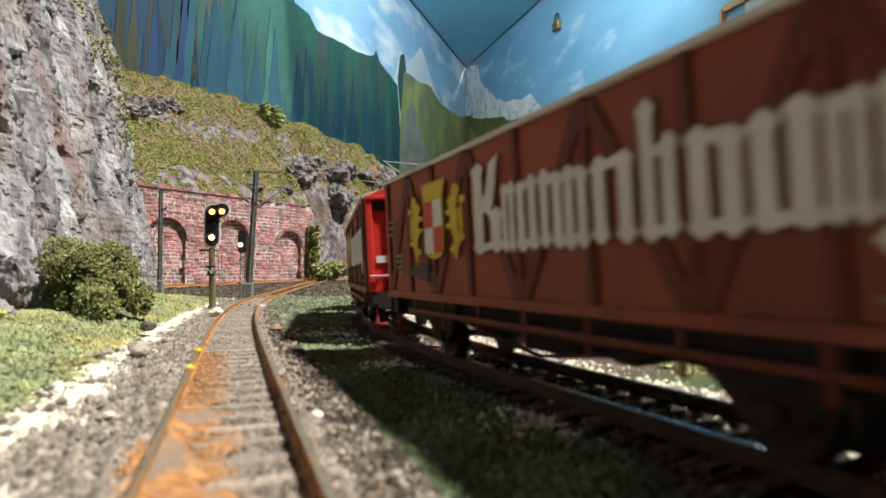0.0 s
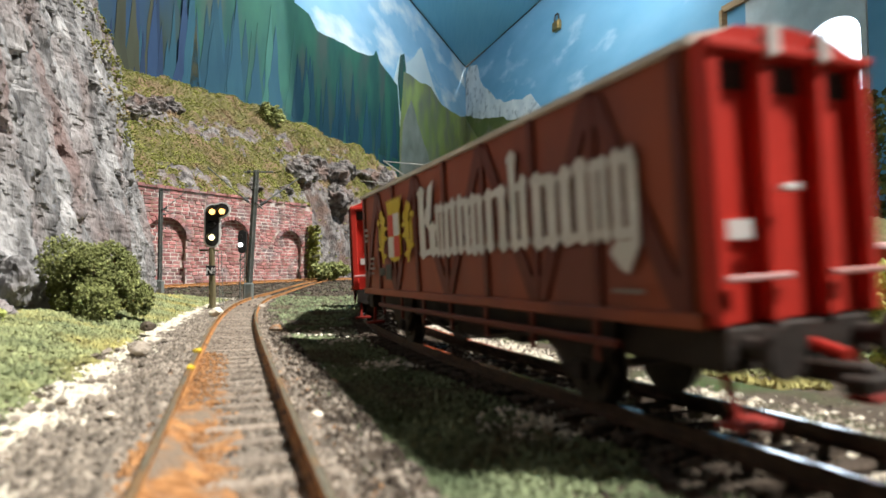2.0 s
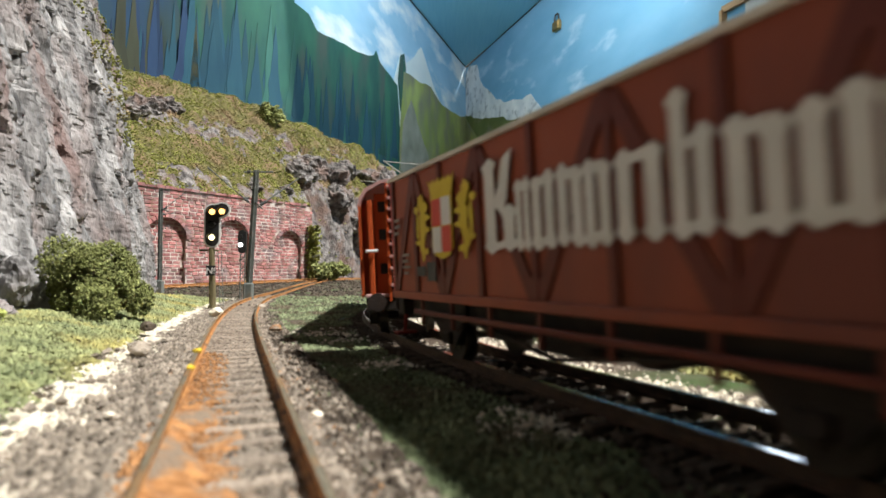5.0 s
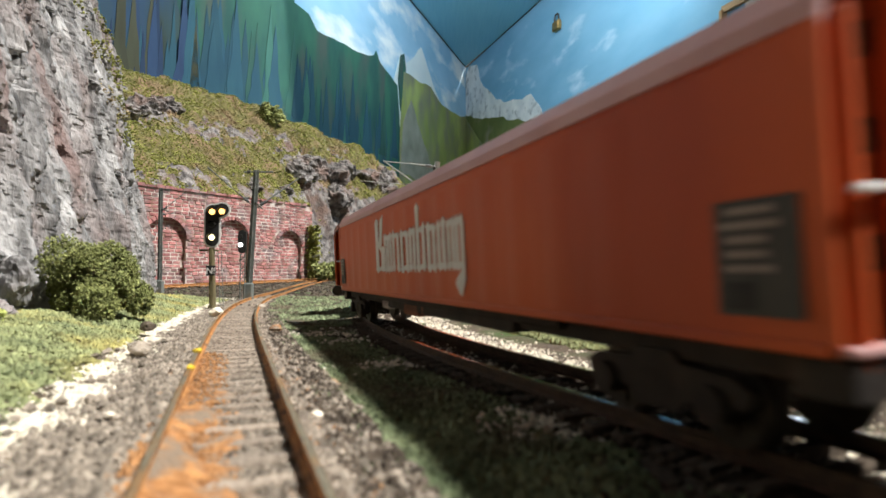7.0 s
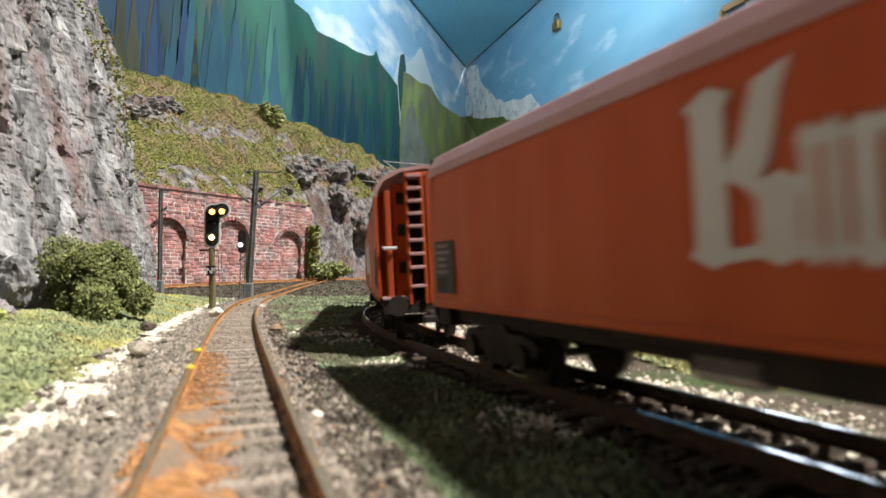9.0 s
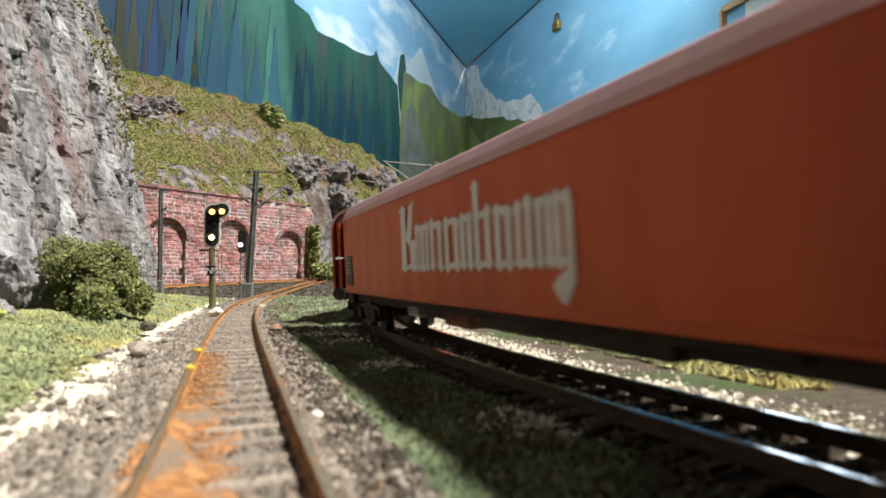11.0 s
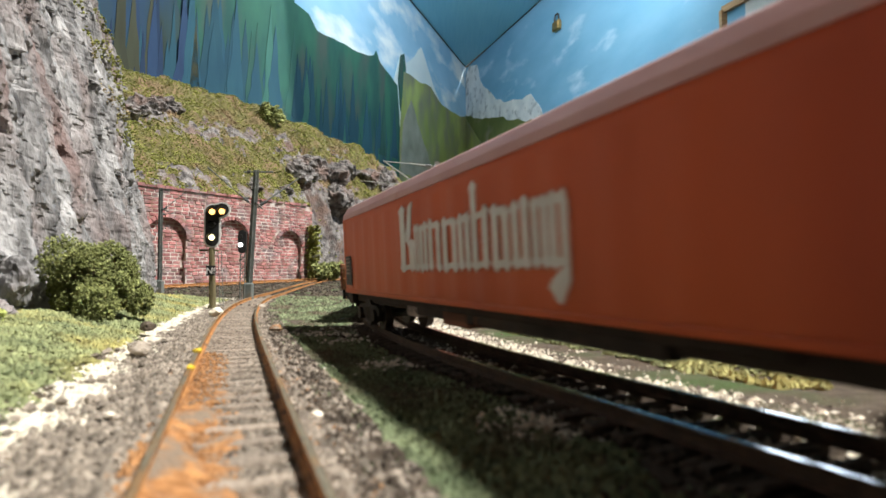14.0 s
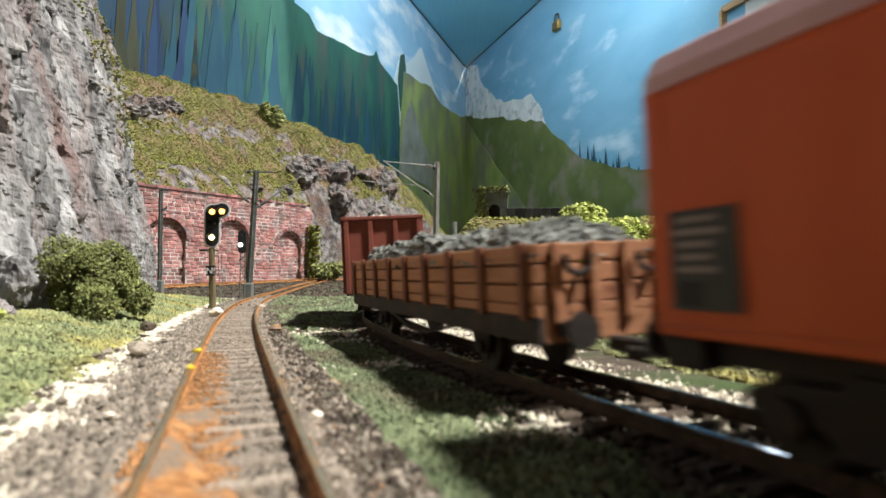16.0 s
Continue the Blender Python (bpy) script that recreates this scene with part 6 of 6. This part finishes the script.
def wagon_low():
    L, w, z0, z1 = 7.3, 1.5, 1.60, 2.66
    g = thing("low_sided_wagon", 0, 0, 0, 0, "low-sided brown plank wagon heaped with grey gravel", "goods wagon")
    bm = bmesh.new()
    box(bm, -L, L, -w, w, z0 - .2, z0, .02)
    part("floor", bm, M_TIMBER, g)
    for sgn in (-1, 1):
        for k in range(3):
            h = (z1 - z0) / 3
            bm = bmesh.new()
            box(bm, -L, L, min(sgn * w, sgn * (w - .12)), max(sgn * w, sgn * (w - .12)), z0 + k * h + .02, z0 + (k + 1) * h - .02, .02)
            part("side_plank", bm, M_TIMBER, g)
        for k in range(9):
            x = -L + .35 + k * (2 * L - .7) / 8
            bm = bmesh.new()
            box(bm, x - .13, x + .13, min(sgn * w, sgn * (w + .12)), max(sgn * w, sgn * (w + .12)), z0 - .25, z1 + .02, .03)
            part("stake", bm, M_TIMBER_DARK, g)
        bm = bmesh.new()
        box(bm, -L, L, min(sgn * (w - .15), sgn * (w + .02)), max(sgn * (w - .15), sgn * (w + .02)), .95, z0 - .2, .02)
        part("sole_bar", bm, M_UNDER, g)
        bm = bmesh.new()
        beam(bm, (-3.4, sgn * 1.2, 1.0), (-.7, sgn * 1.2, .55), .09)
        beam(bm, (-.7, sgn * 1.2, .55), (.7, sgn * 1.2, .55), .09)
        beam(bm, (.7, sgn * 1.2, .55), (3.4, sgn * 1.2, 1.0), .09)
        part("truss_rod", bm, M_UNDER, g)
    for s in (1, -1):
        e = s * L
        for k in range(3):
            h = (z1 - z0) / 3
            bm = bmesh.new()
            box(bm, min(e, e - s * .12), max(e, e - s * .12), -w + .02, w - .02, z0 + k * h + .02, z0 + (k + 1) * h - .02, .02)
            part("end_plank", bm, M_TIMBER, g)
        for y in (-1.1, -.35, .35, 1.1):
            bm = bmesh.new()
            box(bm, min(e, e + s * .1), max(e, e + s * .1), y - .1, y + .1, z0 - .3, z1, .02)
            part("end_stake", bm, M_TIMBER, g)
        for y in (-.75, .75):
            bm = bmesh.new()
            pts = [(y - .25, 2.45), (y - .22, 2.2), (y, 2.1), (y + .22, 2.2), (y + .25, 2.45)]
            for p, q in zip(pts, pts[1:]):
                rod(bm, (e + s * .16, *p), (e + s * .16, *q), .06, seg=6)
            part("hook", bm, M_UNDER, g)
        bm = bmesh.new()
        box(bm, min(e, e - s * .25), max(e, e - s * .25), -1.4, 1.4, .95, z0 - .1, .03)
        part("buffer_beam", bm, M_TIMBER, g)
    for x in (-4.2, 4.2):
        wheelset(x, g)
        for y in (-1.12, 1.12):
            bm = bmesh.new()
            prism(bm, [(x - .6, 1.1), (x + .6, 1.1), (x + .28, .42), (x - .28, .42)], lambda a, b, d: (a, y - .04 + d, b), .08)
            bmesh.ops.recalc_face_normals(bm, faces=bm.faces[:])
            box(bm, x - .2, x + .2, y - .15, y + .15, .42, .7, .04)
            part("axle_guard", bm, M_UNDER, g)
    buffers(g, L, 1.2, M_UNDER)
    # heaped load
    nx, ny = 60, 16
    verts = []
    for i in range(nx):
        for j in range(ny):
            x, y = -L + .15 + (2 * L - .3) * i / (nx - 1), -w + .13 + (2 * w - .26) * j / (ny - 1)
            edge = min(1, (1 - abs(y) / (w - .1)) * 2.2) * min(1, (1 - abs(x) / (L - .05)) * 6)
            verts.append((x, y, 2.4 + .62 * smoothstep(edge) * (1 + .5 * fnoise(x * .45, y * .5, 2)) + .08 * fnoise(x * 3, y * 3, 1)))
    faces = [(i * ny + j, (i + 1) * ny + j, (i + 1) * ny + j + 1, i * ny + j + 1) for i in range(nx - 1) for j in range(ny - 1)]
    mesh_part("load", verts, faces, M_COAL, g, "heaped grey gravel load")
    rnd = random.Random(77)
    scatter("load_gravel", [(v[0] + rnd.uniform(-.1, .1), v[1] + rnd.uniform(-.08, .08), v[2] + .02, rnd.uniform(.05, .17)) for v in verts for _ in range(2)], M_COAL, "", 78, .8, parent=g)
    return g


def wagon_gondola():
    L, w, z0, z1 = 5.6, 1.7, 1.4, 4.5
    g = thing("open_wagon", 0, 0, 0, 0, "high-sided red-brown open wagon with pale load", "goods wagon")
    bm = bmesh.new()
    box(bm, -L, L, -w, w, z0 - .2, z0, .02)
    part("floor", bm, M_UNDER, g)
    for sgn in (-1, 1):
        bm = bmesh.new()
        box(bm, -L, L, min(sgn * w, sgn * (w - .1)), max(sgn * w, sgn * (w - .1)), z0, z1, .02)
        part("side_wall", bm, M_GONDOLA, g)
        for k in range(8):
            x = -L + .2 + k * (2 * L - .4) / 7
            bm = bmesh.new()
            box(bm, x - .1, x + .1, min(sgn * w, sgn * (w + .12)), max(sgn * w, sgn * (w + .12)), z0 - .1, z1, .02)
            part("post", bm, M_GONDOLA, g)
        bm = bmesh.new()
        box(bm, -L, L, min(sgn * (w - .12), sgn * (w + .14)), max(sgn * (w - .12), sgn * (w + .14)), z1, z1 + .14, .02)
        part("top_rim", bm, M_GONDOLA, g)
    for s in (1, -1):
        e = s * L
        bm = bmesh.new()
        box(bm, min(e, e - s * .1), max(e, e - s * .1), -w, w, z0, z1, .02)
        part("end_wall", bm, M_GONDOLA, g)
        for y in (-w + .1, -.55, .55, w - .1):
            bm = bmesh.new()
            box(bm, min(e, e + s * .12), max(e, e + s * .12), y - .1, y + .1, z0 - .1, z1, .02)
            part("end_post", bm, M_GONDOLA, g)
        bm = bmesh.new()
        box(bm, min(e - s * .1, e + s * .14), max(e - s * .1, e + s * .14), -w - .1, w + .1, z1 + .005, z1 + .15, .02)
        part("top_rim", bm, M_GONDOLA, g)
        bm = bmesh.new()
        box(bm, min(e, e - s * .25), max(e, e - s * .25), -1.4, 1.4, .95, z0 - .1, .03)
        part("buffer_beam", bm, M_UNDER, g)
    bm = bmesh.new()
    box(bm, -L + .1, L - .1, -1.1, 1.1, 1.0, z0 - .15, .03)
    part("underframe", bm, M_UNDER, g)
    for x in (-3.2, 3.2):
        wheelset(x, g)
        for y in (-1.12, 1.12):
            bm = bmesh.new()
            box(bm, x - .25, x + .25, y - .15, y + .15, .4, 1.1, .04)
            part("axle_guard", bm, M_UNDER, g)
    buffers(g, L, 1.2, M_UNDER)
    rnd = random.Random(79)
    bm = bmesh.new()
    box(bm, -L + .12, L - .12, -w + .12, w - .12, z0, z1 - .25, .0)
    part("load", bm, M_PALE_LOAD, g, "pale stone load")
    scatter("load_gravel", [(rnd.uniform(-L + .3, L - .3), rnd.uniform(-w + .3, w - .3), z1 - .15 + rnd.uniform(0, .25), rnd.uniform(.1, .28)) for _ in range(420)], M_PALE_LOAD, "", 80, .8, parent=g)
    return g


def far_copy(ob):
    c = copy_thing(ob, Matrix.Identity(4))
    old = [w for w in ob.children_recursive if w.name.startswith("wheelset")]
    fresh = [w for w in c.children_recursive if w.name.startswith("wheelset")]
    spin = {w: (x, r) for w, x, r in SPINNERS}
    for a, b in zip(sorted(old, key=lambda o: o.matrix_basis.translation.x), sorted(fresh, key=lambda o: o.matrix_basis.translation.x)):
        SPINNERS.append((b, *spin[a]))
    return c


brown = wagon_brown("")
orange = wagon_orange()
# thing, place in the train behind the second wagon's front, half its wheelbase
TRAIN = [(brown, -9.85, 4.5), (far_copy(brown), 7.45, 4.5), (far_copy(brown), 24.75, 4.5),
         (orange, 47.1, 10.0), (far_copy(orange), 75.72, 10.0), (far_copy(orange), 103.4, 10.0),
         (wagon_low(), 126.0, 4.2), (wagon_gondola(), 140.4, 3.2)]
SPEED_T, SPEED_V = [0, 4, 6.3, 9.42, 12.7, 16], [7.0, 7.0, 7.5, 8.35, 9.3, 9.55]
FRONT = 17.57
LEAN = 3.05


def run(t):
    """How far the train has gone by t seconds."""
    k = np.linspace(0, t, 200) if t else np.zeros(2)
    v = np.interp(k, SPEED_T, SPEED_V)
    return float(np.sum((v[1:] + v[:-1]) / 2 * np.diff(k)))


def motions():
    for w, place, half in TRAIN:
        rows = []
        for i in range(97):
            t = i / 6
            c = FRONT + place - run(t)
            a, b = train_at(c - half), train_at(c + half)
            m, d = (a + b) / 2, a - b
            rows.append((t, pose(m.x * U, m.y * U, rise(m.y) * U, LEAN, 0, math.degrees(math.atan2(d.y, d.x)))))
        walk(w, rows)
    for w, x, r in SPINNERS:
        rows = []
        for i in range(241):
            t = i / 15
            rows.append((t, pose(x * U, 0, r * U, 0, math.degrees(run(t) / r) % 360.0, 0)))
        walk(w, rows)


motions()
